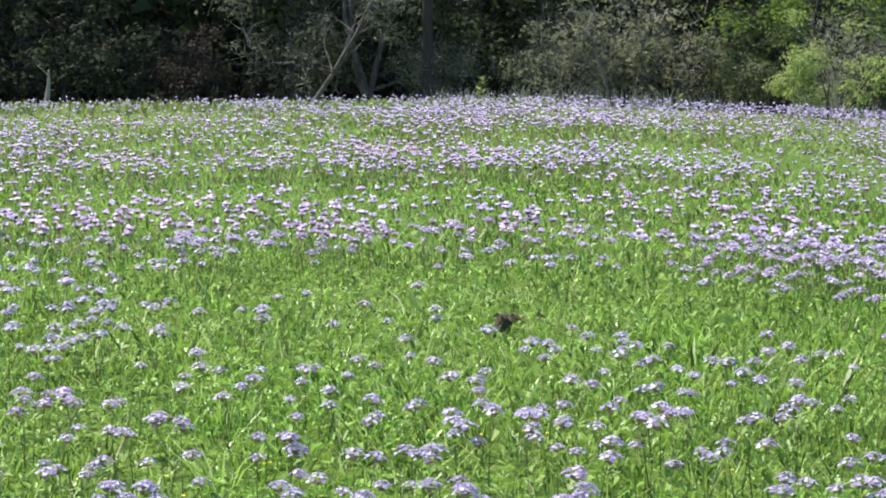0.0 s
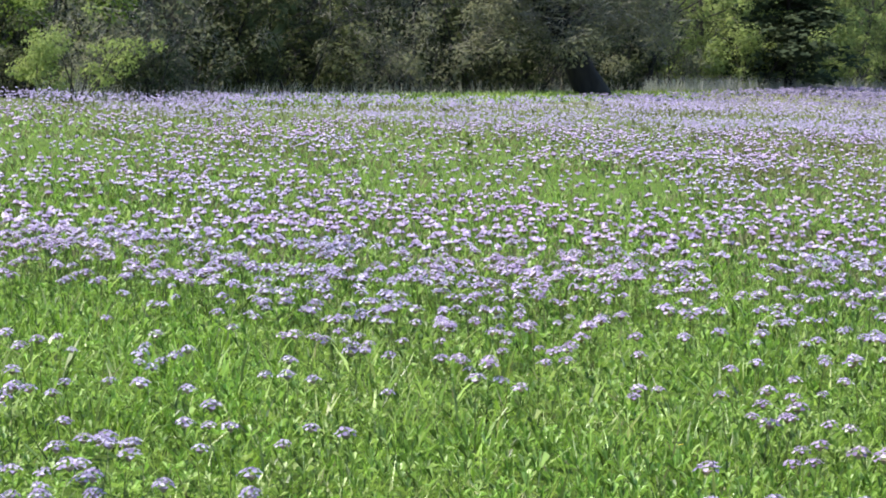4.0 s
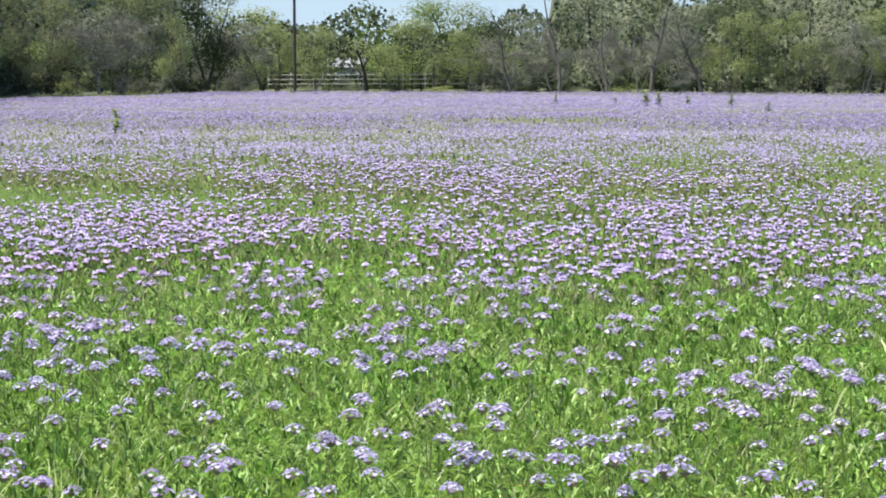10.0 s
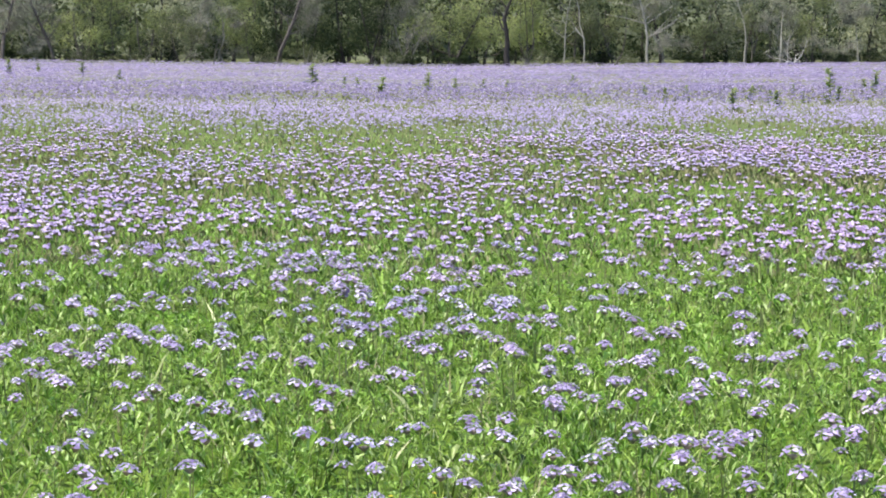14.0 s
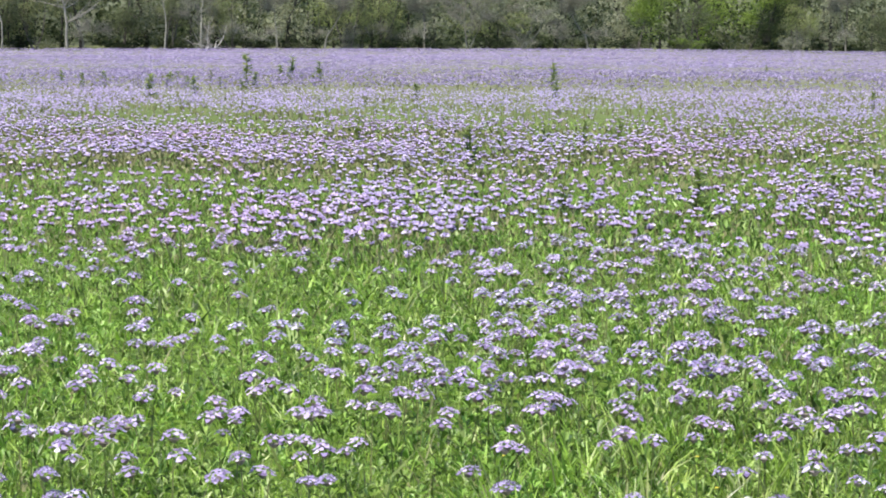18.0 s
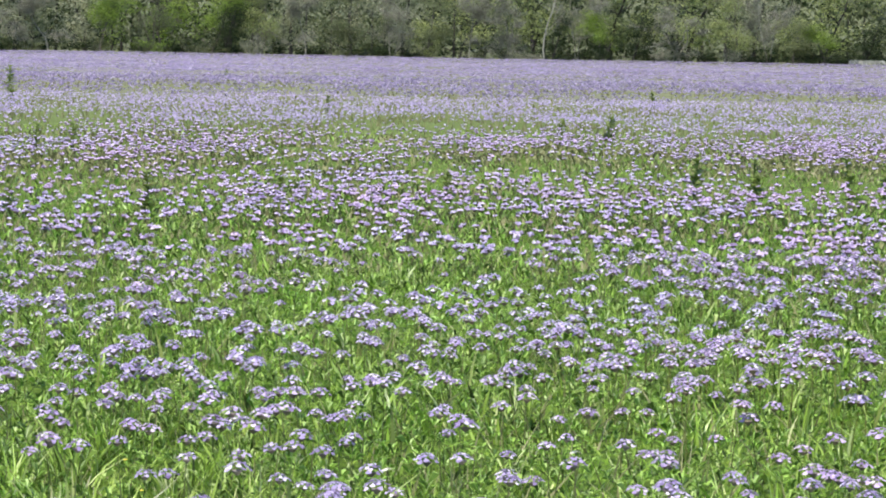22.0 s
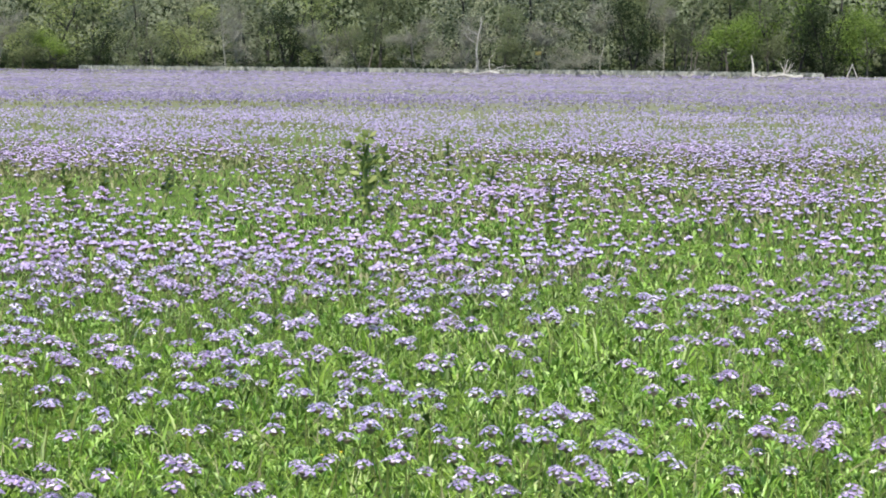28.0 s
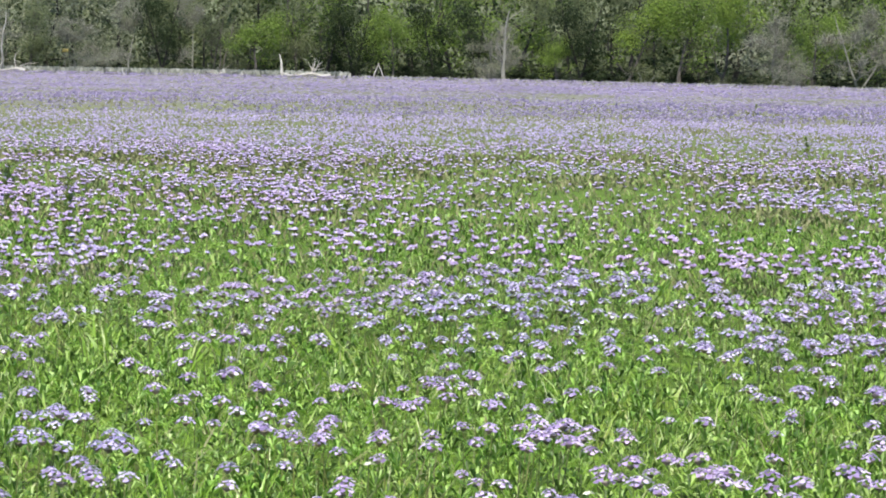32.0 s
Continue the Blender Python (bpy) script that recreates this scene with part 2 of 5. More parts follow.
def build_soil(tree, nodes, links, out):
    tc = nodes.new("ShaderNodeTexCoord")
    fine = noise_of(nodes, links, 14, 6)
    mid = noise_of(nodes, links, 1.6, 4)
    broad = noise_of(nodes, links, 0.11, 3)
    green = ramp(nodes, links, fine, [(0.25, (0.03, 0.045, 0.012)), (0.5, (0.085, 0.15, 0.025)), (0.75, (0.18, 0.30, 0.045))])
    worn = ramp(nodes, links, mid, [(0.3, (0.75, 0.72, 0.6)), (0.7, (1.0, 1.0, 0.9))])
    green = mix(nodes, links, 1.0, green, worn, "MULTIPLY")
    # flower heads too far off to stand apart: a speckle that thickens away from the mown edge
    speck = noise_of(nodes, links, 3.2, 3)
    lilac = ramp(nodes, links, speck, [(0.2, (0.21, 0.185, 0.19)), (0.6, (0.285, 0.235, 0.37)), (0.9, (0.37, 0.315, 0.475))])
    dist = nodes.new("ShaderNodeVectorMath")
    dist.operation = "LENGTH"
    links.new(tc.outputs["Object"], dist.inputs[0])
    # trodden, faded stems take over from fresh grass where the bloom is thick
    fade = nodes.new("ShaderNodeMapRange")
    fade.inputs["From Min"].default_value, fade.inputs["From Max"].default_value = 24, 60
    fade.inputs["To Max"].default_value = 0.7
    links.new(dist.outputs["Value"], fade.inputs["Value"])
    faded = ramp(nodes, links, mid, [(0.3, (0.125, 0.13, 0.06)), (0.7, (0.215, 0.215, 0.12))])
    green = mix(nodes, links, fade.outputs[0], green, faded)
    m = nodes.new("ShaderNodeMapRange")
    m.inputs["From Min"].default_value, m.inputs["From Max"].default_value = 45, 130
    m.inputs["To Max"].default_value = 0.72
    links.new(dist.outputs["Value"], m.inputs["Value"])
    rim_end = nodes.new("ShaderNodeMapRange")
    rim_end.inputs["From Min"].default_value, rim_end.inputs["From Max"].default_value = 212, 190
    links.new(dist.outputs["Value"], rim_end.inputs["Value"])
    patchy = ramp(nodes, links, broad, [(0.40, (0.3, 0.3, 0.3)), (0.56, (1, 1, 1))])
    k = nodes.new("ShaderNodeMath")
    k.operation = "MULTIPLY"
    links.new(m.outputs[0], k.inputs[0])
    links.new(patchy, k.inputs[1])
    k2 = nodes.new("ShaderNodeMath")
    k2.operation = "MULTIPLY"
    links.new(k.outputs[0], k2.inputs[0])
    links.new(rim_end.outputs[0], k2.inputs[1])
    col = mix(nodes, links, k2.outputs[0], green, lilac)
    p = nodes.new("ShaderNodeBsdfPrincipled")
    p.inputs["Roughness"].default_value = 0.9
    p.inputs["Specular IOR Level"].default_value = 0.1
    links.new(col, p.inputs["Base Color"])
    b = nodes.new("ShaderNodeBump")
    b.inputs["Strength"].default_value, b.inputs["Distance"].default_value = 0.7, 0.06
    links.new(fine, b.inputs["Height"])
    links.new(b.outputs[0], p.inputs["Normal"])
    links.new(p.outputs[0], out.inputs[0])


SOIL = material("meadow_soil", build_soil)


def build_haze(tree, nodes, links, out):
    """Pale blue sky low over the horizon, paler towards the ground."""
    tc = nodes.new("ShaderNodeTexCoord")
    sep = nodes.new("ShaderNodeSeparateXYZ")
    links.new(tc.outputs["Object"], sep.inputs[0])
    up = nodes.new("ShaderNodeMapRange")
    up.inputs["From Min"].default_value, up.inputs["From Max"].default_value = 0, 400
    links.new(sep.outputs["Z"], up.inputs["Value"])
    e = nodes.new("ShaderNodeEmission")
    links.new(ramp(nodes, links, up.outputs[0], [(0.0, (0.33, 0.41, 0.47)), (0.35, (0.27, 0.38, 0.47)), (1.0, (0.22, 0.34, 0.46))]), e.inputs["Color"])
    links.new(e.outputs[0], out.inputs[0])


HAZE = material("low_sky", build_haze)


# ---------------------------------------------------------------- mesh tools
class Buf:
    """Vertices, triangles or quads and a slot number for each face, gathered as arrays."""

    def __init__(self):
        self.v, self.f, self.s, self.n = [], [], [], 0

    def add(self, v, f, slot=0):
        v, f = np.asarray(v, dtype=np.float64).reshape(-1, 3), np.asarray(f, dtype=np.int64)
        if f.shape[1] == 4:
            f = np.concatenate([f[:, [0, 1, 2]], f[:, [0, 2, 3]]])
        self.v.append(v)
        self.f.append(f + self.n)
        self.s.append(np.full(len(f), slot) if np.ndim(slot) == 0 else np.concatenate([np.repeat(slot, len(f) // 2 // len(slot))] * 2))
        self.n += len(v)
        return self

    def mesh(self, name, mats, smooth=False):
        v, f, s = np.concatenate(self.v), np.concatenate(self.f), np.concatenate(self.s)
        me = bpy.data.meshes.new(name)
        me.vertices.add(len(v))
        me.vertices.foreach_set("co", v.ravel())
        me.loops.add(3 * len(f))
        me.loops.foreach_set("vertex_index", f.ravel().astype(np.int32))
        me.polygons.add(len(f))
        me.polygons.foreach_set("loop_start", np.arange(0, 3 * len(f), 3, dtype=np.int32))
        for m in mats:
            me.materials.append(m)
        me.polygons.foreach_set("material_index", s.astype(np.int32))
        if smooth:
            me.polygons.foreach_set("use_smooth", np.ones(len(f), dtype=bool))
        me.update(calc_edges=True)
        return me


def part(name, buf, mats, parent=None, label="", smooth=False):
    if not isinstance(mats, (list, tuple)):
        mats = [mats]
    ob = new(name, buf.mesh(name, mats, smooth))
    if parent is not None:
        ob.parent = parent
    if label:
        tagged(ob, label)
    return ob


def thing(name, m, label, category, group="", kind=""):
    ob = new(name)
    ob.empty_display_size = 0.2
    ob.matrix_world = m
    return tagged(ob, label, category, group, kind)


def scatter(buf, tv, tf, pos, yaw, wide, tall, lean=None, slot=0):
    """Copies of one small template, turned, sized and leant one by one, joined into buf."""
    n, k = len(pos), len(tv)
    if n == 0:
        return
    c, s = np.cos(yaw)[:, None], np.sin(yaw)[:, None]
    x, y, z = tv[:, 0][None] * wide[:, None], tv[:, 1][None] * wide[:, None], tv[:, 2][None] * tall[:, None]
    px, py = x * c - y * s, x * s + y * c
    if lean is not None:
        bow = z * (0.3 + 0.7 * np.clip(tv[:, 2], 0, 1))[None]
        px, py = px + bow * lean[:, :1], py + bow * lean[:, 1:]
    v = np.stack([px + pos[:, :1], py + pos[:, 1:2], z + pos[:, 2:3]], -1)
    f = tf[None] + (np.arange(n) * k)[:, None, None]
    buf.add(v.reshape(-1, 3), f.reshape(-1, tf.shape[1]), slot)


def tube(buf, pts, radii, sides=6, slot=0, cap=True):
    pts = [Vector(p) for p in pts]
    rings = []
    for i, p in enumerate(pts):
        d = (pts[min(i + 1, len(pts) - 1)] - pts[max(i - 1, 0)]).normalized()
        a = d.orthogonal().normalized() if i == 0 else (a - d * a.dot(d)).normalized()
        b = d.cross(a)
        rings += [p + (a * math.cos(t) + b * math.sin(t)) * radii[i] for t in (2 * math.pi * j / sides for j in range(sides))]
    f = []
    for i in range(len(pts) - 1):
        for j in range(sides):
            k = (j + 1) % sides
            f.append((i * sides + j, i * sides + k, (i + 1) * sides + k, (i + 1) * sides + j))
    buf.add([tuple(r) for r in rings], f, slot)
    if cap and radii[-1] > 0.01:
        n = (len(pts) - 1) * sides
        buf.add([tuple(r) for r in rings[n:]] + [tuple(pts[-1])], [(j, (j + 1) % sides, sides) for j in range(sides)], slot)


def box(buf, x0, x1, y0, y1, z0, z1, slot=0):
    v = [(x, y, z) for z in (z0, z1) for y in (y0, y1) for x in (x0, x1)]
    buf.add(v, [(0, 2, 3, 1), (4, 5, 7, 6), (0, 1, 5, 4), (2, 6, 7, 3), (0, 4, 6, 2), (1, 3, 7, 5)], slot)


LATTICE = np.random.RandomState(7).rand(256, 256)


def drift(x, y, size):
    """Smooth value noise over the plan, 0 to 1, with features of about that size."""
    x, y = np.asarray(x) / size + 100.0, np.asarray(y) / size + 100.0
    i, j = np.floor(x).astype(int), np.floor(y).astype(int)
    u, v = x - i, y - j
    u, v = u * u * (3 - 2 * u), v * v * (3 - 2 * v)
    g = lambda a, b: LATTICE[a % 256, b % 256]
    return (g(i, j) * (1 - u) + g(i + 1, j) * u) * (1 - v) + (g(i, j + 1) * (1 - u) + g(i + 1, j + 1) * u) * v


# ---------------------------------------------------------------- ground
RIM_TURN = [-115, -70, -10, 3, 9.7, 12, 21.5, 28, 31, 34, 40, 50, 60, 70, 80, 90, 100, 110, 120, 130, 170, 245]
RIM_FAR = [60, 40, 40, 40, 42, 48, 62, 75, 95, 150, 210, 200, 190, 200, 210, 210, 210, 200, 190, 170, 120, 60]
RIM_Z = [0, 1.1, 1.18, 1.255, 1.04, 0.93, 0.735, 0.53, 0.295, 0.005, -0.275, -0.405, -0.635, -0.4, -0.055, -0.015, 0.17, 0.245, 0.285, 0.24, 0.0, 0]


def edge(a):
    """How far the wood's edge stands at that heading."""
    return np.interp(a, RIM_TURN, RIM_FAR)


def ground_z(a, r):
    far, z = np.interp(a, RIM_TURN, RIM_FAR), np.interp(a, RIM_TURN, RIM_Z)
    t = np.clip((np.asarray(r, dtype=float) - 5) / (far - 5), 0, 1)
    return z * t ** (1 - 0.2 * np.clip((z - 0.4) / 0.6, 0, 1))


def on_ground(a, r, lift=0.0):
    return heading(a, r, float(ground_z(a, r)) + lift)


turns = np.concatenate([np.arange(-115, -14, 4.0), np.arange(-14, 134, 1.0), np.arange(134, 245, 4.0)])
reach = np.concatenate([[0.6], np.arange(2, 40, 1.0), np.geomspace(40, 260, 44), np.geomspace(290, 4000, 10)])
aa, rr = np.meshgrid(turns, reach, indexing="ij")
gx, gy = rr * np.sin(np.radians(aa)), rr * np.cos(np.radians(aa))
gzz = ground_z(aa, rr) + (drift(gx, gy, 2.2) - 0.5) * 0.05 * np.clip(rr / 10, 0, 1)
na, nr = aa.shape
idx = np.arange(na * nr).reshape(na, nr)
nxt = np.roll(idx, -1, axis=0)
gf = np.stack([idx[:, :-1], idx[:, 1:], nxt[:, 1:], nxt[:, :-1]], -1).reshape(-1, 4)[:, ::-1]
gb = Buf().add(np.stack([gx, gy, gzz], -1).reshape(-1, 3), gf)
gb.add(np.concatenate([np.stack([gx[:, 0], gy[:, 0], gzz[:, 0]], -1), [[0, 0, 0]]]), [((j + 1) % na, j, na) for j in range(na)])
ground = part("ground", gb, SOIL, smooth=True)
tagged(ground, "gently rising meadow ground under grass and purple flowers", "ground", kind="structure")

# low sky, all round, far behind everything
ring = np.radians(np.arange(0, 360, 3.0))
m = len(ring)
low_v = np.concatenate([np.stack([2600 * np.sin(ring), 2600 * np.cos(ring), np.full(m, z)], -1) for z in (-60.0, 420.0)])
low_f = np.array([(i, (i + 1) % m, m + (i + 1) % m, m + i) for i in range(m)])
tagged(part("backdrop", Buf().add(low_v, low_f), HAZE), "pale blue sky low over the horizon", "sky", kind="structure")

# ---------------------------------------------------------------- the wood's edge
def grow(rng, limbs, tips, start, way, length, radius, depth, up=0.12, wander=0.25, kids=(3, 5), sides=6):
    """One limb with its side limbs; tips gathers where leaves may hang."""
    pts, rad = [Vector(start)], [radius]
    d = Vector(way).normalized()
    n = (2, 3, 4, 5)[min(depth, 3)]
    for i in range(n):
        d = (d + Vector((rng.gauss(0, wander), rng.gauss(0, wander), rng.gauss(0, wander * 0.6) + up))).normalized()
        pts.append(pts[-1] + d * (length / n))
        rad.append(radius * (1 - 0.75 * (i + 1) / n))
    tube(limbs, pts, rad, sides if depth > 1 else 3, cap=False)
    if depth <= 1:
        tips += pts[1:]
    if depth > 0:
        for _ in range(rng.randint(*kids)):
            i = rng.randint(1, n)
            side = Vector((rng.gauss(0, 1), rng.gauss(0, 1), rng.gauss(0.25, 0.5))).normalized()
            grow(rng, limbs, tips, pts[i], d * 0.5 + side, length * rng.uniform(0.45, 0.7), rad[i] * 0.6, depth - 1, up, wander, kids, sides)


LEAF3_V = np.array([(-0.5, -0.32, 0), (0.5, -0.26, 0.05), (0.05, 0.46, 0.03)])
LEAF_V = np.array([(-0.5, 0, 0), (0, -0.32, 0.06), (0.5, 0, 0), (0, 0.32, 0.06)])


def hang_leaves(buf, rng, places, count, spread, size):
    """Leaves in loose sprays round the places, each turned its own way."""
    r = np.random.RandomState(rng.randint(0, 99999))
    p = np.array([tuple(q) for q in places])[r.randint(0, len(places), count)]
    p = p + r.normal(0, 1, (count, 3)) * np.array([spread, spread, spread * 0.8])
    q = r.normal(0, 1, (count, 4))
    q /= np.linalg.norm(q, axis=1)[:, None]
    w, x, y, z = q.T
    m = np.stack([1 - 2 * (y * y + z * z), 2 * (x * y - z * w), 2 * (x * z + y * w), 2 * (x * y + z * w), 1 - 2 * (x * x + z * z), 2 * (y * z - x * w),
                  2 * (x * z - y * w), 2 * (y * z + x * w), 1 - 2 * (x * x + y * y)], -1).reshape(-1, 3, 3)
    s = size * r.uniform(0.6, 1.4, count)
    k = len(LEAF3_V)
    v = np.einsum("nij,kj->nki", m, LEAF3_V) * s[:, None, None] + p[:, None]
    v[:, :, 2] = np.maximum(v[:, :, 2], 0.03)
    f = np.arange(k)[None, None] + (np.arange(count) * k)[:, None, None]
    buf.add(v.reshape(-1, 3), f.reshape(-1, k))


def crown_lobes(buf, rng, tips, count, lobes, radius, leaf, fine=False, inner=0.45):
    """A crown of uneven rounded sprays: leaves face outwards from the limb ends that carry them."""
    r = np.random.RandomState(rng.randint(0, 99999))
    t = np.array([tuple(q) for q in tips])
    c = t[r.randint(0, len(t), lobes)] + r.normal(0, radius * 0.25, (lobes, 3))
    size = radius * r.uniform(0.5, 1.35, lobes)
    pick = r.choice(lobes, count, p=size ** 2 / (size ** 2).sum())
    d = r.normal(0, 1, (count, 3)) + np.array([0, 0, 0.25])
    d /= np.linalg.norm(d, axis=1)[:, None]
    p = c[pick] + d * (size[pick] * r.uniform(inner, 1.15, count) ** 0.7)[:, None] * np.array([1, 1, 0.75])
    nrm = d * 0.7 + np.array([0, 0, 0.45]) + r.normal(0, 0.22, (count, 3))
    nrm /= np.linalg.norm(nrm, axis=1)[:, None]
    u = np.cross(nrm, r.normal(0, 1, (count, 3)))
    u /= np.linalg.norm(u, axis=1)[:, None]
    w = np.cross(nrm, u)
    shape = LEAF_V if fine else LEAF3_V
    k = len(shape)
    s = leaf * r.uniform(0.6, 1.4, count)
    v = p[:, None] + s[:, None, None] * (shape[None, :, :1] * u[:, None] + shape[None, :, 1:2] * w[:, None] + shape[None, :, 2:] * nrm[:, None])
    v[:, :, 2] = np.maximum(v[:, :, 2], 0.03)
    buf.add(v.reshape(-1, 3), (np.arange(k)[None, None] + (np.arange(count) * k)[:, None, None]).reshape(-1, k))


def add_twigs(buf, rng, places, count, length, width, level=1.0):
    """Fine bare twigs as slender three-sided spikes."""
    r = np.random.RandomState(rng.randint(0, 99999))
    p = np.array([tuple(q) for q in places])[r.randint(0, len(places), count)] + r.normal(0, 0.15, (count, 3))
    d = (r.normal(0, 1, (count, 3)) + np.array([0, 0, 0.5])) * np.array([1, 1, level])
    d /= np.linalg.norm(d, axis=1)[:, None]
    side = np.cross(d, r.normal(0, 1, (count, 3)))
    side /= np.linalg.norm(side, axis=1)[:, None]
    other = np.cross(d, side)
    ln = length * r.uniform(0.5, 1.5, count)[:, None]
    v = np.stack([p + side * width, p - side * width * 0.5 + other * width * 0.87, p - side * width * 0.5 - other * width * 0.87, p + d * ln], 1)
    v[:, :, 2] = np.maximum(v[:, :, 2], 0.02)
    f = np.array([[0, 1, 3], [1, 2, 3]])[None] + (np.arange(count) * 4)[:, None, None]
    buf.add(v.reshape(-1, 3), f.reshape(-1, 3))




def make_tree(kind, seed, height, trunk, leaves, leaf, low=0.25, twigs=0, bark=BARK, label="", stems=1, spread=0.45, lobes=70, lobe=0.095, inner=0.45):
    """A broad-leaved tree with a trunk, limbs and a ragged crown; several stems make a thicket tree."""
    rng = random.Random(seed)
    ob = thing("tree", Matrix(), label, "tree")
    cb, tips = Buf(), []
    for k in range(stems):
        d = Vector((rng.gauss(0, 0.12 + 0.2 * (stems > 1)), rng.gauss(0, 0.12 + 0.2 * (stems > 1)), 1)).normalized()
        pts, rad, n = [Vector((rng.gauss(0, 0.15 * (stems - 1)), rng.gauss(0, 0.15 * (stems - 1)), -0.1))], [trunk * 1.35], 7
        for i in range(n):
            d = (d + Vector((rng.gauss(0, 0.14), rng.gauss(0, 0.14), 0.12))).normalized()
            pts.append(pts[-1] + d * (height * 0.8 / n))
            rad.append(trunk * (1 - 0.8 * (i + 1) / n))
        tb = Buf()
        tube(tb, pts, rad, 8, cap=False)
        part("trunk", tb, bark, ob, smooth=True)
        for j in range(max(3, 7 // stems)):
            t = rng.uniform(low, 1.0) * n
            i = min(int(t), n - 1)
            p = pts[i].lerp(pts[i + 1], t - i)
            a = rng.uniform(0, 2 * math.pi)
            out = Vector((math.cos(a), math.sin(a), rng.uniform(0.0, 0.6)))
            lb = Buf()
            grow(rng, lb, tips, p, out, height * spread * rng.uniform(0.5, 1.0) * (1.1 - 0.5 * t / n), rad[i] * 0.5, 1 if leaves < 2500 else 2, 0.08, 0.22, (2, 3), 4)
            part("limb", lb, bark, ob, smooth=True)
    crown_lobes(cb, rng, tips, leaves, lobes, height * lobe, leaf, False, inner)
    part("crown", cb, LEAF[kind], ob)
    if twigs:
        wb = Buf()
        add_twigs(wb, rng, tips, twigs, height * 0.1, height * 0.0018, 1.0 if height > 8.5 else 0.45)
        tagged(part("twig_spray", wb, TWIG if kind in ("grey", "moss", "shade") else bark, ob), kind="stuff")
    return ob


def make_cedar(seed, height, width, leaves, leaf, label):
    """A dense dark evergreen, clothed almost to the ground, with a ragged cone of sprays."""
    rng = random.Random(seed)
    ob = thing("cedar_tree", Matrix(), label, "tree")
    tb, lb, cb, tips = Buf(), Buf(), Buf(), []
    tube(tb, [(0, 0, -0.1), (0.05, 0, height * 0.4), (0, 0.05, height * 0.95)], [height * 0.03, height * 0.02, 0.02], 8, cap=False)
    for _ in range(80):
        t = rng.uniform(0.05, 0.97) ** 0.9
        a = rng.uniform(0, 2 * math.pi)
        ln = width * (1 - t) ** 0.65 * rng.uniform(0.65, 1.1) + 0.15
        s = Vector((0, 0, height * t))
        e = s + Vector((math.cos(a) * ln, math.sin(a) * ln, ln * rng.uniform(-0.05, 0.45)))
        tube(lb, [s, s.lerp(e, 0.5) + Vector((0, 0, 0.05)), e], [0.03, 0.02, 0.006], 4, cap=False)
        tips += [s.lerp(e, f) for f in (0.45, 0.65, 0.85, 1.0)]
    part("trunk", tb, SHADED_BARK, ob, smooth=True)
    tagged(part("limb_whorl", lb, SHADED_BARK, ob), kind="stuff")
    crown_lobes(cb, rng, tips, leaves, 190, height * 0.075, leaf)
    part("crown", cb, LEAF["cedar"], ob)
    return ob


def make_bush(kind, seed, height, width, leaves, leaf, twigs, label, bark=BARK, lobes=40, lobe=0.16, inner=0.45):
    """A many-stemmed shrub, leafy or bare, wider than a dome and open at the edges."""
    rng = random.Random(seed)
    ob = thing("bush", Matrix(), label, "bush")
    lb, cb, tips = Buf(), Buf(), []
    for _ in range(8):
        a = rng.uniform(0, 2 * math.pi)
        out = Vector((math.cos(a) * width / height * 0.6, math.sin(a) * width / height * 0.6, rng.uniform(0.5, 1.3)))
        s = Vector((math.cos(a) * width * 0.12, math.sin(a) * width * 0.12, -0.05))
        grow(rng, lb, tips, s, out, height * rng.uniform(0.6, 0.95), 0.012 * height + 0.008, 1, 0.1, 0.25, (2, 4), 4)
    tagged(part("stem_clump", lb, bark, ob), kind="stuff")
    if leaves:
        crown_lobes(cb, rng, tips, leaves, lobes, height * lobe, leaf, False, inner)
        part("crown", cb, LEAF[kind], ob)
    if twigs:
        wb = Buf()
        add_twigs(wb, rng, tips, twigs, height * 0.2, 0.004 + height * 0.0015)
        tagged(part("twig_spray", wb, TWIG if kind in ("grey", "moss") else bark, ob), kind="stuff")
    return ob


def make_snag(name, seed, height, radius, limbs, label, lean=(0.1, 0.0), bark=PALE_BARK, depth=2):
    """A dead tree, its bark gone, with a few broken limbs."""
    rng = random.Random(seed)
    ob = thing(name, Matrix(), label, "dead tree")
    tb = Buf()
    pts = [Vector((0, 0, -0.1))]
    d = Vector((lean[0], lean[1], 1))
    for i in range(7):
        d = (d + Vector((rng.gauss(0, 0.13), rng.gauss(0, 0.13), 0.05))).normalized()
        pts.append(pts[-1] + d * height / 7)
    rad = [radius * (1.25 - 0.13 * i) for i in range(8)]
    tube(tb, pts, rad, 8)
    part("trunk", tb, bark, ob, smooth=True)
    for _ in range(limbs):
        lb = Buf()
        i = rng.randint(2, 6)
        a = rng.uniform(0, 2 * math.pi)
        grow(rng, lb, [], pts[i], (math.cos(a), math.sin(a), rng.uniform(0.2, 0.9)), height * rng.uniform(0.25, 0.45), rad[i] * 0.5, depth, 0.1, 0.25, (1, 3), 5)
        part("limb", lb, bark, ob, smooth=True)
    return ob


def placed(proto, a, r, size=1.0, turn=None, flat=1.0, label=""):
    """A copy of a plant on the ground at that heading and distance."""
    m = Matrix.Translation(on_ground(a, r)) @ pose(0, 0, 0, 0, 0, PLACE.uniform(0, 360) if turn is None else turn)
    proto.scale = (size * flat, size * flat, size)
    ob = copy_thing(proto, m)
    proto.scale = (1, 1, 1)
    if label:
        tagged(ob, label)
    return ob


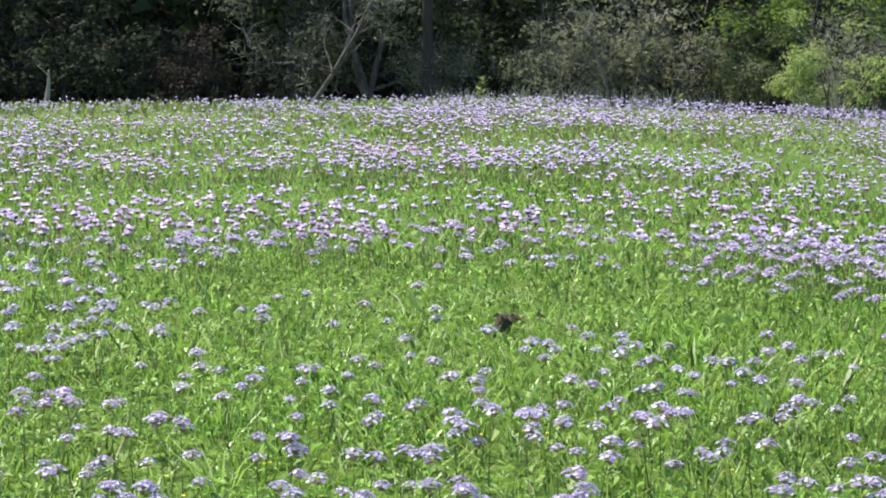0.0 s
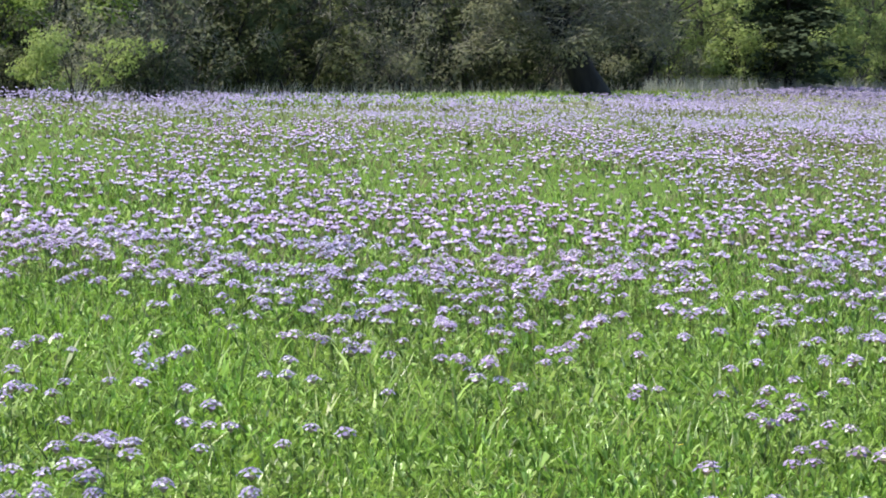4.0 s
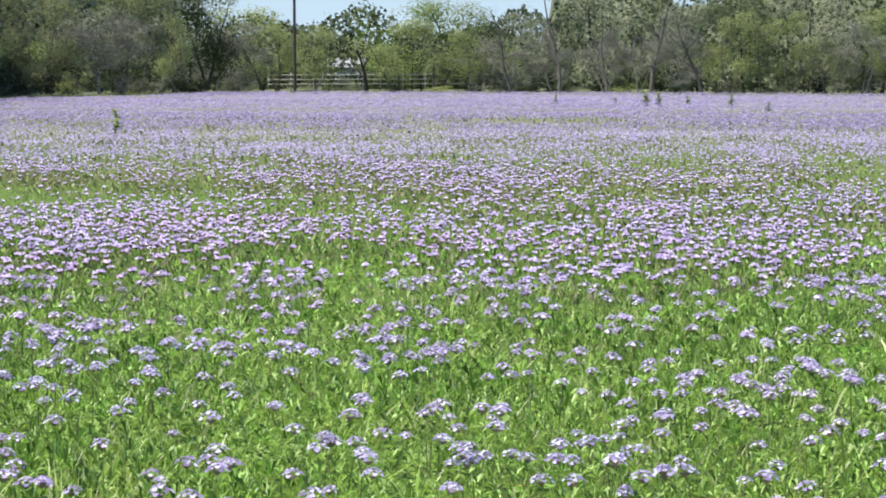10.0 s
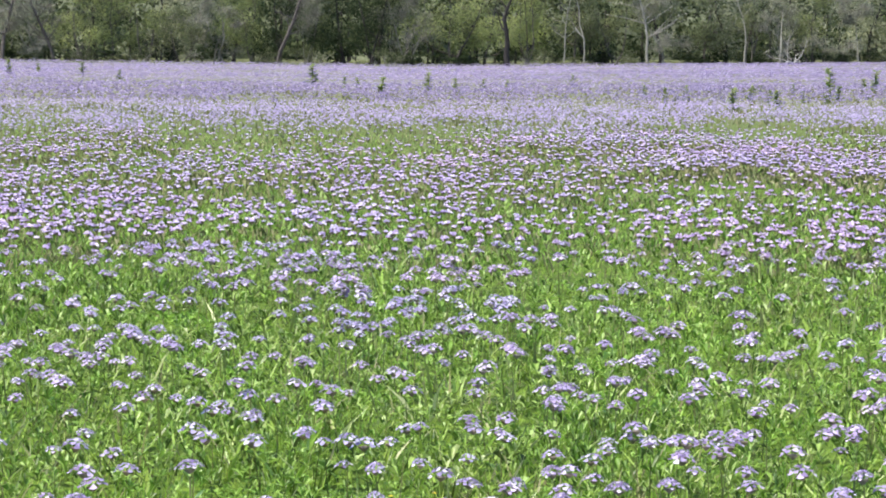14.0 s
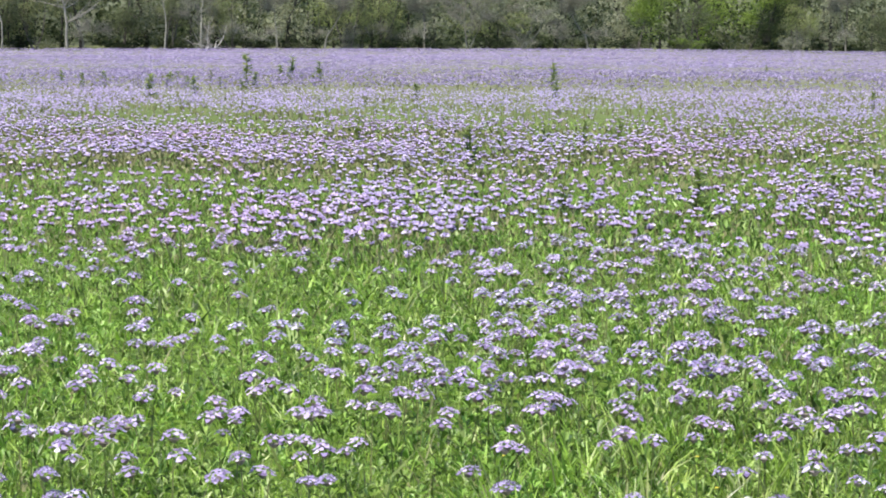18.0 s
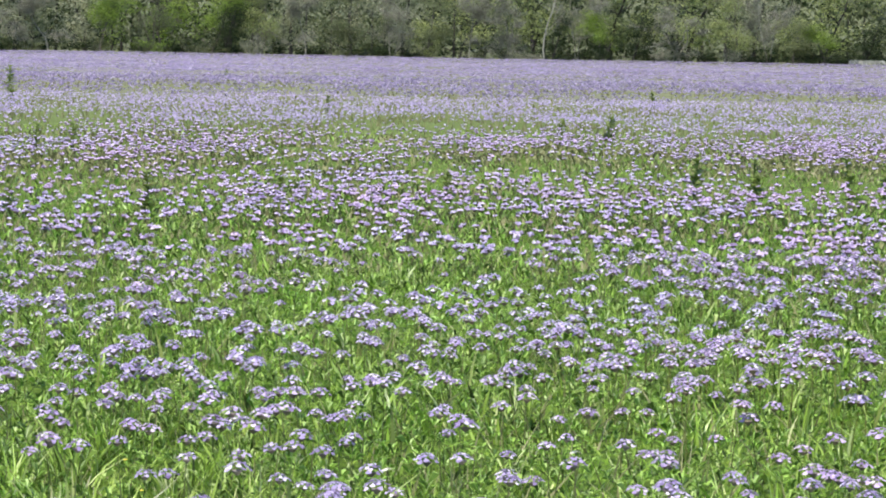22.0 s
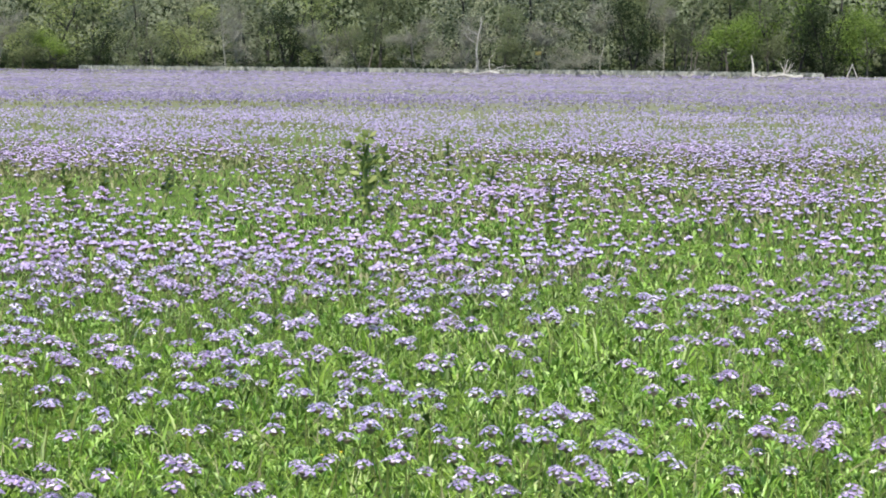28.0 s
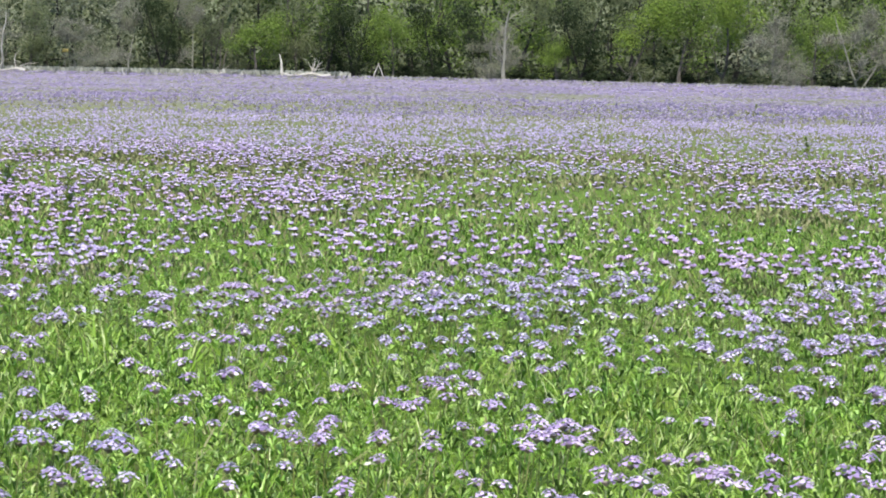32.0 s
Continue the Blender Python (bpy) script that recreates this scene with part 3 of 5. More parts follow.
PLACE = random.Random(31)
GREY_T = "grey spring tree with bare twigs and few leaves"
FULL = dict(lobes=34, lobe=0.135, inner=0.7, spread=0.42)
TREES = {
    "bright": [make_tree("bright", s, 9, 0.16, 5400, 0.165, 0.06, label="leafy fresh green tree at the wood's edge", **FULL) for s in (1, 2, 3)],
    "spring": [make_tree("spring", s, 9, 0.13, 5000, 0.155, 0.07, 300, label="tree in yellow-green spring leaf at the wood's edge", stems=st, **FULL) for s, st in ((4, 1), (5, 2), (6, 3))],
    "olive": [make_tree("olive", s, 9, 0.14, 5000, 0.155, 0.05, 300, BARK, "olive-green dense tree at the wood's edge", stems=st, **FULL) for s, st in ((7, 1), (8, 2), (9, 3))],
    "grey": [make_tree("grey", s, 9, 0.10, 3800, 0.10, 0.06, 1800, bark=TWIG, label=GREY_T, stems=st, lobes=46, lobe=0.12, inner=0.5, spread=0.44) for s, st in ((10, 2), (11, 3), (12, 2), (15, 1))],
    "deep": [make_tree("deep", s, 9, 0.17, 5400, 0.165, 0.04, 0, SHADED_BARK, "dense dark green tree at the wood's edge", stems=st, **FULL) for s, st in ((16, 1), (17, 2))],
    "dark": [make_cedar(s, 6, w, 5500, 0.23, "dense dark evergreen cedar at the wood's edge") for s, w in ((13, 1.9),)],
}
BUSHES = {
    "bright": [make_bush("bright", s, 3, 3.2, 2400, 0.13, 0, "leafy green bush at the field's edge", lobes=24, lobe=0.2, inner=0.7) for s in (21, 22)],
    "spring": [make_bush("spring", s, 3, 3.0, 2200, 0.12, 80, "yellow-green bush at the field's edge", lobes=24, lobe=0.2, inner=0.7) for s in (23, 24)],
    # Shade-coloured leaves: the dark hollows at the wood's foot are put into them.
    "olive": [make_bush("shade", s, 3, 3.2, 2200, 0.12, 150, "dull olive bush with pale bare stems at the field's edge", TWIG, lobes=24, lobe=0.2, inner=0.7) for s in (25, 26)],
    "grey": [make_bush("grey", s, 2.6, 3.0, 1600, 0.09, 900, "grey bare-twigged bush at the field's edge", TWIG) for s in (27, 28)],
    "deep": [make_bush("deep", s, 3, 3.0, 2200, 0.13, 0, "dark green bush in the shade of the wood", SHADED_BARK, lobes=24, lobe=0.2, inner=0.7) for s in (29, 30)],
}
NEAR_TREES = {
    "olive": [make_tree("shade", s, 8, 0.13, 3200, 0.13, 0.04, 1000, BARK, "dark olive tree in the shade of the wood's edge", st, 0.5) for s, st in ((41, 2), (42, 3))],
    "grey": [make_tree("moss", s, 8, 0.12, 2800, 0.10, 0.04, 1500, BARK, GREY_T, st, 0.5) for s, st in ((43, 2), (44, 3))],
    "spring": [make_tree("lime", s, 8, 0.13, 3600, 0.16, 0.04, 200, BARK, "tree in light yellow-green leaf at the wood's edge", 2, 0.5) for s in (46, 47)],
    "bright": [make_tree("bright", s, 8, 0.13, 3200, 0.16, 0.04, 200, SHADED_BARK, "green leafy tree in the shade of the wood's edge", 2, 0.5) for s in (45,)],
}
NEAR_BUSHES = {
    "olive": [make_bush("shade", s, 2.6, 2.8, 2200, 0.12, 300, "dark olive thicket bush at the field's edge", SHADED_BARK) for s in (51, 52)],
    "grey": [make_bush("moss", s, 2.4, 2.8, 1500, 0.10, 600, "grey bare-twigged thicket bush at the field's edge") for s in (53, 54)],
    "brown": [make_bush("rust", s, 2.2, 2.8, 1300, 0.09, 900, "brown thicket bush with dead leaves and bare twigs", SHADED_BARK) for s in (57, 58)],
    "dark": [make_bush("dark", s, 2.8, 2.8, 2000, 0.13, 150, "dark shaded thicket bush at the field's edge", SHADED_BARK) for s in (56,)],
    "spring": [make_bush("lime", s, 2.4, 2.6, 4200, 0.09, 60, "round yellow-green bush at the field's edge") for s in (55,)],
}

UNDER = [make_bush("deep", s, 3, 3.0, 900, 0.2, 0, "dark green thicket bush in the shade of the wood", SHADED_BARK, lobes=24, lobe=0.2, inner=0.7) for s in (36, 37)]
BACK = {k: [make_tree(k, s, 9, 0.15, 4200, 0.17, 0.05, 0, SHADED_BARK, lab, 1, **FULL)] for k, s, lab in (
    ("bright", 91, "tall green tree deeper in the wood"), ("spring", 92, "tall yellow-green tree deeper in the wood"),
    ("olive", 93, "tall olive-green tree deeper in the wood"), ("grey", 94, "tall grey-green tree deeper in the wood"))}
BACK["deep"] = BACK["olive"]

# headings of the wood's colours: up to that heading, these kinds stand at its edge
MIXES = [(-3.5, "olive"), (1, "grey olive grey"), (5.5, "bright olive grey"), (8.3, "grey grey olive"), (10.3, "bright spring"), (13, "grey"), (15.5, "olive grey"), (25, "grey olive grey"), (31, "spring spring"), (34, "spring olive"), (40, "spring olive grey spring"),
         (46.5, "spring spring bright"), (52, "grey grey spring"), (57, "spring olive spring grey"), (60, "olive deep olive"), (63.5, "spring spring"), (69.5, "grey olive grey"),
         (80, "grey grey spring"), (84, "olive bright olive"), (96, "grey spring grey"), (105, "grey spring grey spring"), (114, "grey olive grey"),
         (126, "bright bright olive"), (200, "grey grey bright")]


def kind_at(a):
    for end, kinds in MIXES:
        if a <= end:
            return PLACE.choice(kinds.split())


def extent(proto):
    """Width and height of a plant's crown before it is sized."""
    c = [o for o in proto.children if o.name.startswith("crown")][0].data
    v = np.empty(3 * len(c.vertices))
    c.vertices.foreach_get("co", v)
    v = v.reshape(-1, 3)
    lo, hi = np.percentile(v, 3, axis=0), np.percentile(v, 97, axis=0)
    return 0.5 * (hi[0] - lo[0] + hi[1] - lo[1]), float(v[:, 2].max())


def stand(proto, a, r, high, wide):
    """A plant of that height and crown width on the ground at that heading and distance."""
    w, h = extent(proto)
    return placed(proto, a, r, high / h, None, (wide / w) / (high / h))


# far stretch, tree by tree along the field's edge: heading, kind, height, crown width
KINDS = dict(g="grey", s="spring", o="olive", b="bright", d="deep")
FAR_ROW = ["31.7 s 8 4, 32.6 s 8.5 4.5, 33.9 o 8 5, 34.8 o 7.5 5, 36.1 g 7 6, 37 o 7.5 5, 38 s 7 4, 38.7 d 9 5, 39 g 6.5 4.5, 39.8 g 6 3.5, 40.5 s 6.8 4.5, 41.5 s 6.5 4.5",
           "43.6 s 7 5.5, 44.4 s 7 5.5, 45.3 s 6 4, 46.2 g 5.4 6, 47.5 g 6 4.5, 48.7 g 6 4, 49.6 g 6 4.5, 50.7 g 6.5 4.5, 51.9 s 7 4.5, 52.6 s 7.5 4, 53.4 s 7.5 4.5",
           "54.3 o 5 4, 55.2 g 7 5, 56.1 s 7 3.5, 56.8 d 9 3.5, 57.4 g 8 3.5, 58.4 d 9 5, 59.1 d 8 4, 59.9 g 7.5 4.5, 61 s 8 5, 61.9 s 8.5 5, 63 s 8 4, 64.2 o 8 4",
           "65.2 o 7 4.5, 66.4 g 7.5 5, 67.4 o 7.5 4.5, 68.5 o 7 4, 69.3 g 6.5 4, 70.1 s 7 4, 71.2 g 6.5 4.5, 72.4 g 6.5 5, 73 o 7 4, 73.8 s 7 3.5, 74.9 g 6.5 5, 76 g 6 4.5",
           "77.4 g 5.5 5, 79 g 6.5 5.5, 80.3 b 6.5 4, 81.7 o 6 5, 83 b 7 4.5, 83.4 d 5 3.5, 84.2 s 7 4.5, 85.4 g 7 4.5, 86.5 o 7 4, 87.6 g 7 4.5, 88.5 o 6.5 4, 89.5 g 7 4.5",
           "90.5 g 7 4, 91.6 d 5 2.5, 92.2 g 7 4, 92.9 b 5 3, 93.6 d 5 3, 94.7 g 6 5, 96 s 6.5 5, 97 g 7 4, 97.6 o 4.5 4, 98.4 b 4 3, 99.4 d 4.2 4, 100.7 o 6.2 5, 101.9 s 6.5 4.5",
           "102.9 g 7 4, 104.1 d 6.5 4, 105.2 g 5 4, 106.1 o 6.5 4.5, 107.4 g 5.5 5, 108.6 g 6 4.5, 109.6 o 6.5 4, 110.7 g 5 5.5, 112 g 7 4, 112.8 d 8 4, 113.6 g 7.5 3.5, 115.2 b 5.5 4.5, 114.2 o 7 4",
           "116.2 o 7.5 4, 116.9 d 6.5 4, 117.6 d 7 4, 118.6 b 6.5 3.5, 119.7 d 7.5 4, 120.7 d 7 3.5, 121.2 g 5 4, 122.7 b 4 3.5, 123.3 d 7 4, 124.5 b 8 5, 125.8 b 8.5 5, 126.8 b 8.5 4.5, 128.1 g 6 5",
           "129.1 b 7 4, 130.2 g 6.5 5, 131.5 g 7 5, 132.6 b 7 5, 134 g 7 5"]
for entry in ", ".join(FAR_ROW).split(", "):
    a, k, high, wide = entry.split()
    a, high, wide = float(a), float(high), float(wide)
    stand(PLACE.choice(TREES[KINDS[k]]), a, float(edge(a)) + PLACE.uniform(2, 4.5) + (2 if high > 6.8 else 0), high, wide)
a = 33.0
while a < 135:
    k, d = kind_at(a), float(edge(a))
    low = 0.9 if 39.5 < a < 48 else 1.0
    placed(PLACE.choice(BACK[k]), a, d + PLACE.uniform(10, 20) + (45 if 41.0 < a < 43.4 else 0), PLACE.uniform(1.0, 1.45) * low)
    a += PLACE.uniform(1.3, 2.0)
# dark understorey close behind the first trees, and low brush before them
# Bushes added there, their leaf colour near black for the shade under the trees.
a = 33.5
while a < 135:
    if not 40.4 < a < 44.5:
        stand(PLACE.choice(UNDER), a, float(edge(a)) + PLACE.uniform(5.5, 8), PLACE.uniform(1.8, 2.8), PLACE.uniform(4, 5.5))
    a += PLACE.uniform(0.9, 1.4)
a = 33.5
while a < 135:
    # Mostly dark kinds: the shaded foot of the wood is put into leaf colour.
    k = kind_at(a)
    stand(PLACE.choice(BUSHES[k if PLACE.random() < 0.3 else PLACE.choice(("olive", "deep"))]), a, float(edge(a)) + PLACE.uniform(1.5, 3.5), 0.7 if 40.4 < a < 43.6 else PLACE.uniform(0.7, 1.9), PLACE.uniform(1.8, 3.4))
    a += PLACE.uniform(1.0, 2.2)
for a, high, wide in ((36.6, 1.7, 1.5), (37.35, 1.6, 2.6), (39.4, 1.6, 2.2), (105.4, 2.2, 2.8), (110.9, 2.0, 3.2), (121.0, 2.0, 3.0), (128.6, 2.2, 3.2)):
    stand(BUSHES["grey"][0], a, float(edge(a)) + 0.6, high, wide)
# near stretch, to the left
a = -15.0
while a < 33:
    k, d = kind_at(a), float(edge(a)) + (11 if a < 9 else 6)
    k = k if k in NEAR_TREES else "olive"
    placed(PLACE.choice(NEAR_TREES[k]), a, d + PLACE.uniform(1.5, 6), PLACE.uniform(0.8, 1.15))
    a += PLACE.uniform(1.8, 2.8) * 55 / d
a = -15.0
while a < 33:
    k, d = kind_at(a), float(edge(a)) + (10 if a < 9 else 4)
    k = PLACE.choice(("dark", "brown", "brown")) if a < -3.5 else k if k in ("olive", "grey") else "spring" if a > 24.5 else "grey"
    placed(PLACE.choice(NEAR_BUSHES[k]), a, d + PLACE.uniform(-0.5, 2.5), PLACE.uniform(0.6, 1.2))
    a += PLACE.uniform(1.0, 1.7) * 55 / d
# Backing row added behind: at the left near-black leaf colour stands for shade.
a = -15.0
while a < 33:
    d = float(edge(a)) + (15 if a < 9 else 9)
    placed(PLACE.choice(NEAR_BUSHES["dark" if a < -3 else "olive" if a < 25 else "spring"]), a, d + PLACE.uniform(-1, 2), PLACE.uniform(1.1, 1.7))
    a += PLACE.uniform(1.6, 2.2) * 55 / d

# plants that stand out one by one
placed(NEAR_BUSHES["spring"][0], 9.9, 43.4, 0.66, 40, 1.0)
placed(NEAR_BUSHES["olive"][0], 8.2, 47.5, 0.5, 10)
placed(NEAR_BUSHES["olive"][1], 11.6, 48.5, 0.6, 10)
placed(NEAR_TREES["bright"][0], 9.2, 50, 0.55, 30)
placed(NEAR_TREES["grey"][1], -1.6, 50.5, 0.75, 30)
placed(NEAR_BUSHES["spring"][0], 26.6, 74.5, 1.0, 90, label="tall yellow-green bush among grey trees")
placed(TREES["spring"][0], 29.3, 88, 0.75, 20)
placed(TREES["dark"][0], 27.6, 75, 0.62, 0, 2.0)
stand(NEAR_BUSHES["dark"][0], 30.5, 87, 2.3, 2.6)
placed(TREES["dark"][0], 35.3, 190, 0.55, 90)
for protos in (*[BACK[k] for k in ("bright", "spring", "olive", "grey")], *TREES.values(), UNDER, *BUSHES.values(), *NEAR_TREES.values(), *NEAR_BUSHES.values()):
    for p in protos:
        for o in (*p.children_recursive, p):
            bpy.data.objects.remove(o)

# dead and bare trees
for a, r, h, rad, limbs, seed, lean in ((66.0, 192, 8.5, 0.11, 16, 61, (0.22, 0.1)), (68.4, 199, 7.5, 0.07, 6, 62, (0.08, 0.05)), (69.3, 199, 5.5, 0.07, 5, 63, (0.3, 0.1)),
                                        (108.9, 198, 5.5, 0.09, 5, 64, (-0.25, 0.0)), (121.4, 187, 6.0, 0.15, 10, 65, (0.12, 0.0)), (47.6, 201, 9.0, 0.14, 9, 66, (0, 0)),
                                        (49.9, 201, 9.0, 0.16, 10, 67, (0, 0)), (56.7, 196, 10.0, 0.16, 7, 68, (0, 0)), (64.4, 191, 8.5, 0.06, 8, 69, (0.05, 0)), (63.9, 191.5, 8.5, 0.05, 7, 70, (-0.05, 0)), (102.6, 206, 8.5, 0.06, 8, 99, (0.04, 0)), (91.4, 210, 8.5, 0.07, 8, 100, (0, 0)),
                                        (46.4, 200, 7.5, 0.12, 13, 96, (0, 0)), (48.8, 199, 7.0, 0.12, 13, 97, (0.1, 0)), (51.2, 198, 7.5, 0.13, 13, 98, (-0.1, 0))):
    pale = PALE_BARK if seed == 64 else TWIG if seed in (61, 62, 63, 65, 69, 70, 99, 100) else BARK
    s = make_snag("bare_tree", seed, h, rad, limbs, "pale leafless tree with forked bare limbs at the wood's edge" if pale != BARK else "tall grey leafless tree standing above the bushes", lean, pale)
    s.matrix_world = Matrix.Translation(on_ground(a, r))
stump = make_snag("broken_trunk", 71, 2.3, 0.125, 0, "bleached broken tree trunk standing upright", (0.0, 0.0))
stump.matrix_world = Matrix.Translation(on_ground(115.85, 189))
# Trunk in the darkened bark: the canopy's shade is in its colour.
oak = make_snag("oak_tree", 72, 5.5, 0.36, 14, "big dark leaning tree with a thick trunk and grey twiggy crown", (-0.75, 0.0), SHADED_BARK, 3)
oak_rng = random.Random(9)
oak_tips = [Vector((oak_rng.uniform(-3.4, 2.0), oak_rng.uniform(-1.7, 0.2), oak_rng.uniform(1.3, 4.6))) for _ in range(200)]
b = Buf()
crown_lobes(b, oak_rng, oak_tips, 9000, 130, 0.45, 0.10, True)
part("crown", b, LEAF["moss"], oak)
b = Buf()
add_twigs(b, oak_rng, oak_tips, 2500, 0.7, 0.011, 0.4)
tagged(part("twig_spray", b, TWIG, oak), kind="stuff")
oak.matrix_world = Matrix.Translation(on_ground(22.85, 62.5)) @ pose(0, 0, 0, 0, 0, -23)
oak2 = make_snag("oak_tree", 73, 10.0, 0.42, 9, "large dark-trunked tree in the shade", (0.05, 0.0), SHADED_BARK, 3)
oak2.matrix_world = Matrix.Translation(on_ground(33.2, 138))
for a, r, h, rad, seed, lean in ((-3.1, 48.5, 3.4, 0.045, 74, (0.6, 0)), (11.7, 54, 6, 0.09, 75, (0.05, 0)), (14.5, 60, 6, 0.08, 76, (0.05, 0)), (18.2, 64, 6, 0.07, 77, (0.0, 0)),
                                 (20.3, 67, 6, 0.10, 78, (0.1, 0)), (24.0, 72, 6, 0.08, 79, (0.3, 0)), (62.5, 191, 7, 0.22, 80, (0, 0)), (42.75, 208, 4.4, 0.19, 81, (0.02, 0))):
    s = make_snag("bare_tree", seed, h, rad, 7, "slender dark bare tree among the thicket", lean, SHADED_BARK if seed > 75 else BARK)
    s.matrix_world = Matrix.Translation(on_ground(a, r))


left_stump = make_snag("broken_trunk", 87, 0.9, 0.06, 1, "grey broken trunk standing in dark shade", (0.15, 0.0), TWIG)
left_stump.matrix_world = Matrix.Translation(on_ground(-9.6, 46))
stick = thing("leaning_stick", Matrix.Translation(on_ground(4.56, 46.5)) @ pose(0, 0, 0, 0, 0, -4.5), "grey stick leaning against the thicket", "stick")
b = Buf()
tube(b, [(0, 0, -0.05), (-0.2, 0.1, 0.6), (-0.42, 0.2, 1.25)], [0.04, 0.035, 0.025], 6)
part("shaft", b, BARK, stick)


def make_log(name, a, r, length, radius, turn, seed, label, pale=True):
    rng = random.Random(seed)
    ob = thing(name, Matrix.Translation(on_ground(a, r)) @ pose(0, 0, 0, 0, 0, turn), label, "log")
    tb = Buf()
    pts = [Vector((x * length, rng.gauss(0, 0.12), radius + 0.25 * math.sin(x * 5 + seed) ** 2)) for x in (-0.5, -0.3, -0.1, 0.1, 0.3, 0.5)]
    tube(tb, pts, [radius * (1.1 - 0.12 * i) for i in range(6)], 7)
    for _ in range(6):
        i = rng.randint(1, 4)
        lb = Buf()
        grow(rng, lb, [], pts[i], (rng.gauss(0, 1), rng.gauss(0, 0.5), rng.uniform(0.3, 1.2)), length * rng.uniform(0.2, 0.4), radius * 0.45, 1, 0.0, 0.3, (1, 3), 5)
        part("branch", lb, PALE_BARK if pale else BARK, ob)
    part("trunk", tb, PALE_BARK if pale else BARK, ob, smooth=True)


make_log("fallen_branch", 108.9, 196, 6.5, 0.13, 20, 91, "pale fallen branch lying in dry grass")
make_log("fallen_branch", 114.25, 192, 3.2, 0.09, -70, 92, "pale fallen branch leaning out of the thicket")
make_log("fallen_log", 116.45, 188, 4.0, 0.16, 62, 93, "bleached fallen log at the field's edge")
make_log("fallen_branch", 69.6, 194, 7.5, 0.11, 10, 94, "grey fallen branches piled at the wood's edge")
make_log("fallen_log", 38.4, 205, 4.0, 0.20, 40, 95, "dark fallen log at the wood's edge", False)

# forked prop of two pale sticks
prop = thing("forked_stick", Matrix.Translation(on_ground(118.25, 187)) @ pose(0, 0, 0, 0, 0, -118), "two pale sticks leaning together at the field's edge", "stick")
for side in (-1, 1):
    b = Buf()
    tube(b, [(side * 0.5, 0, -0.05), (side * 0.28, 0.02, 0.6), (side * -0.04, 0, 1.35)], [0.06, 0.05, 0.04], 6)
    part("stick", b, PALE_BARK, prop)

# utility poles
for a, r, h, rad in ((-0.1, 49.5, 10, 0.125), (40.95, 208, 11, 0.15)):
    ob = thing("utility_pole", Matrix.Translation(on_ground(a, r)), "dark weathered wooden utility pole before the trees", "pole")
    b = Buf()
    tube(b, [(0, 0, -0.3), (0, 0, h * 0.5), (0, 0, h)], [rad, rad * 0.9, rad * 0.75], 12)
    part("shaft", b, POLE_WOOD, ob, smooth=True)
    b = Buf()
    box(b, -1.1, 1.1, -0.06, 0.06, h - 0.7, h - 0.58)
    part("crossarm", b, POLE_WOOD, ob)
    for x in (-0.95, -0.45, 0.45, 0.95):
        b = Buf()
        tube(b, [(x, 0, h - 0.58), (x, 0, h - 0.5), (x, 0, h - 0.42)], [0.03, 0.05, 0.03], 8)
        part("insulator", b, WHITE_PAINT, ob)

# house and rail fence behind the trees
house = thing("house", Matrix.Translation(on_ground(42.15, 245)) @ pose(0, 0, 0, 0, 0, -42), "small white house behind a rail fence", "house")
b = Buf()
box(b, -2.2, 2.2, -2.0, 2.0, 0, 2.6)
part("wall", b, WHITE_PAINT, house)
b = Buf()
b.add([(-2.5, -2.4, 2.5), (2.5, -2.4, 2.5), (2.5, 0, 3.5), (-2.5, 0, 3.5), (-2.5, 2.4, 2.5), (2.5, 2.4, 2.5)], [(0, 1, 2, 3), (3, 2, 5, 4)])
b.add([(-2.2, -2.0, 2.6), (-2.2, 2.0, 2.6), (-2.2, 0, 3.46), (2.2, -2.0, 2.6), (2.2, 2.0, 2.6), (2.2, 0, 3.46)], [(0, 1, 2), (3, 5, 4)])
part("roof", b, ROOF_GREY, house)
for x in (-1.2, 1.1):
    b = Buf()
    box(b, x - 0.45, x + 0.45, -2.06, -1.98, 0.9, 2.0)
    w = part("window", b, WHITE_PAINT, house)
    b = Buf()
    box(b, x - 0.38, x + 0.38, -2.08, -2.05, 0.97, 1.93)
    part("pane", b, GLASS, w)
fence = thing("rail_fence", Matrix.Translation(on_ground(43.1, 224)) @ pose(0, 0, 0, 0, 0, -43), "white post and rail fence among yellow-green trees", "fence")
for i in range(11):
    b = Buf()
    box(b, -11.06 + i * 2.2, -10.94 + i * 2.2, -0.06, 0.06, -0.1, 1.95)
    part("post", b, GREY_RAIL, fence)
for z in (0.75, 1.2, 1.65):
    b = Buf()
    box(b, -11.1, 11.1, -0.1, -0.06, z, z + 0.1)
    part("rail", b, GREY_RAIL, fence)

# small yellow marker sign at the wood's edge
sign = thing("marker_sign", Matrix.Translation(on_ground(110.45, 200)) @ pose(0, 0, 0, 0, 0, -110), "small yellow and white marker on a post in the bushes", "sign")
b = Buf()
tube(b, [(0, 0, -0.1), (0, 0, 2.0)], [0.04, 0.04], 8)
part("post", b, BARK, sign)
b = Buf()
box(b, -0.25, 0.25, -0.08, -0.05, 1.85, 2.15)
part("plate", b, YELLOW_PAINT, sign)

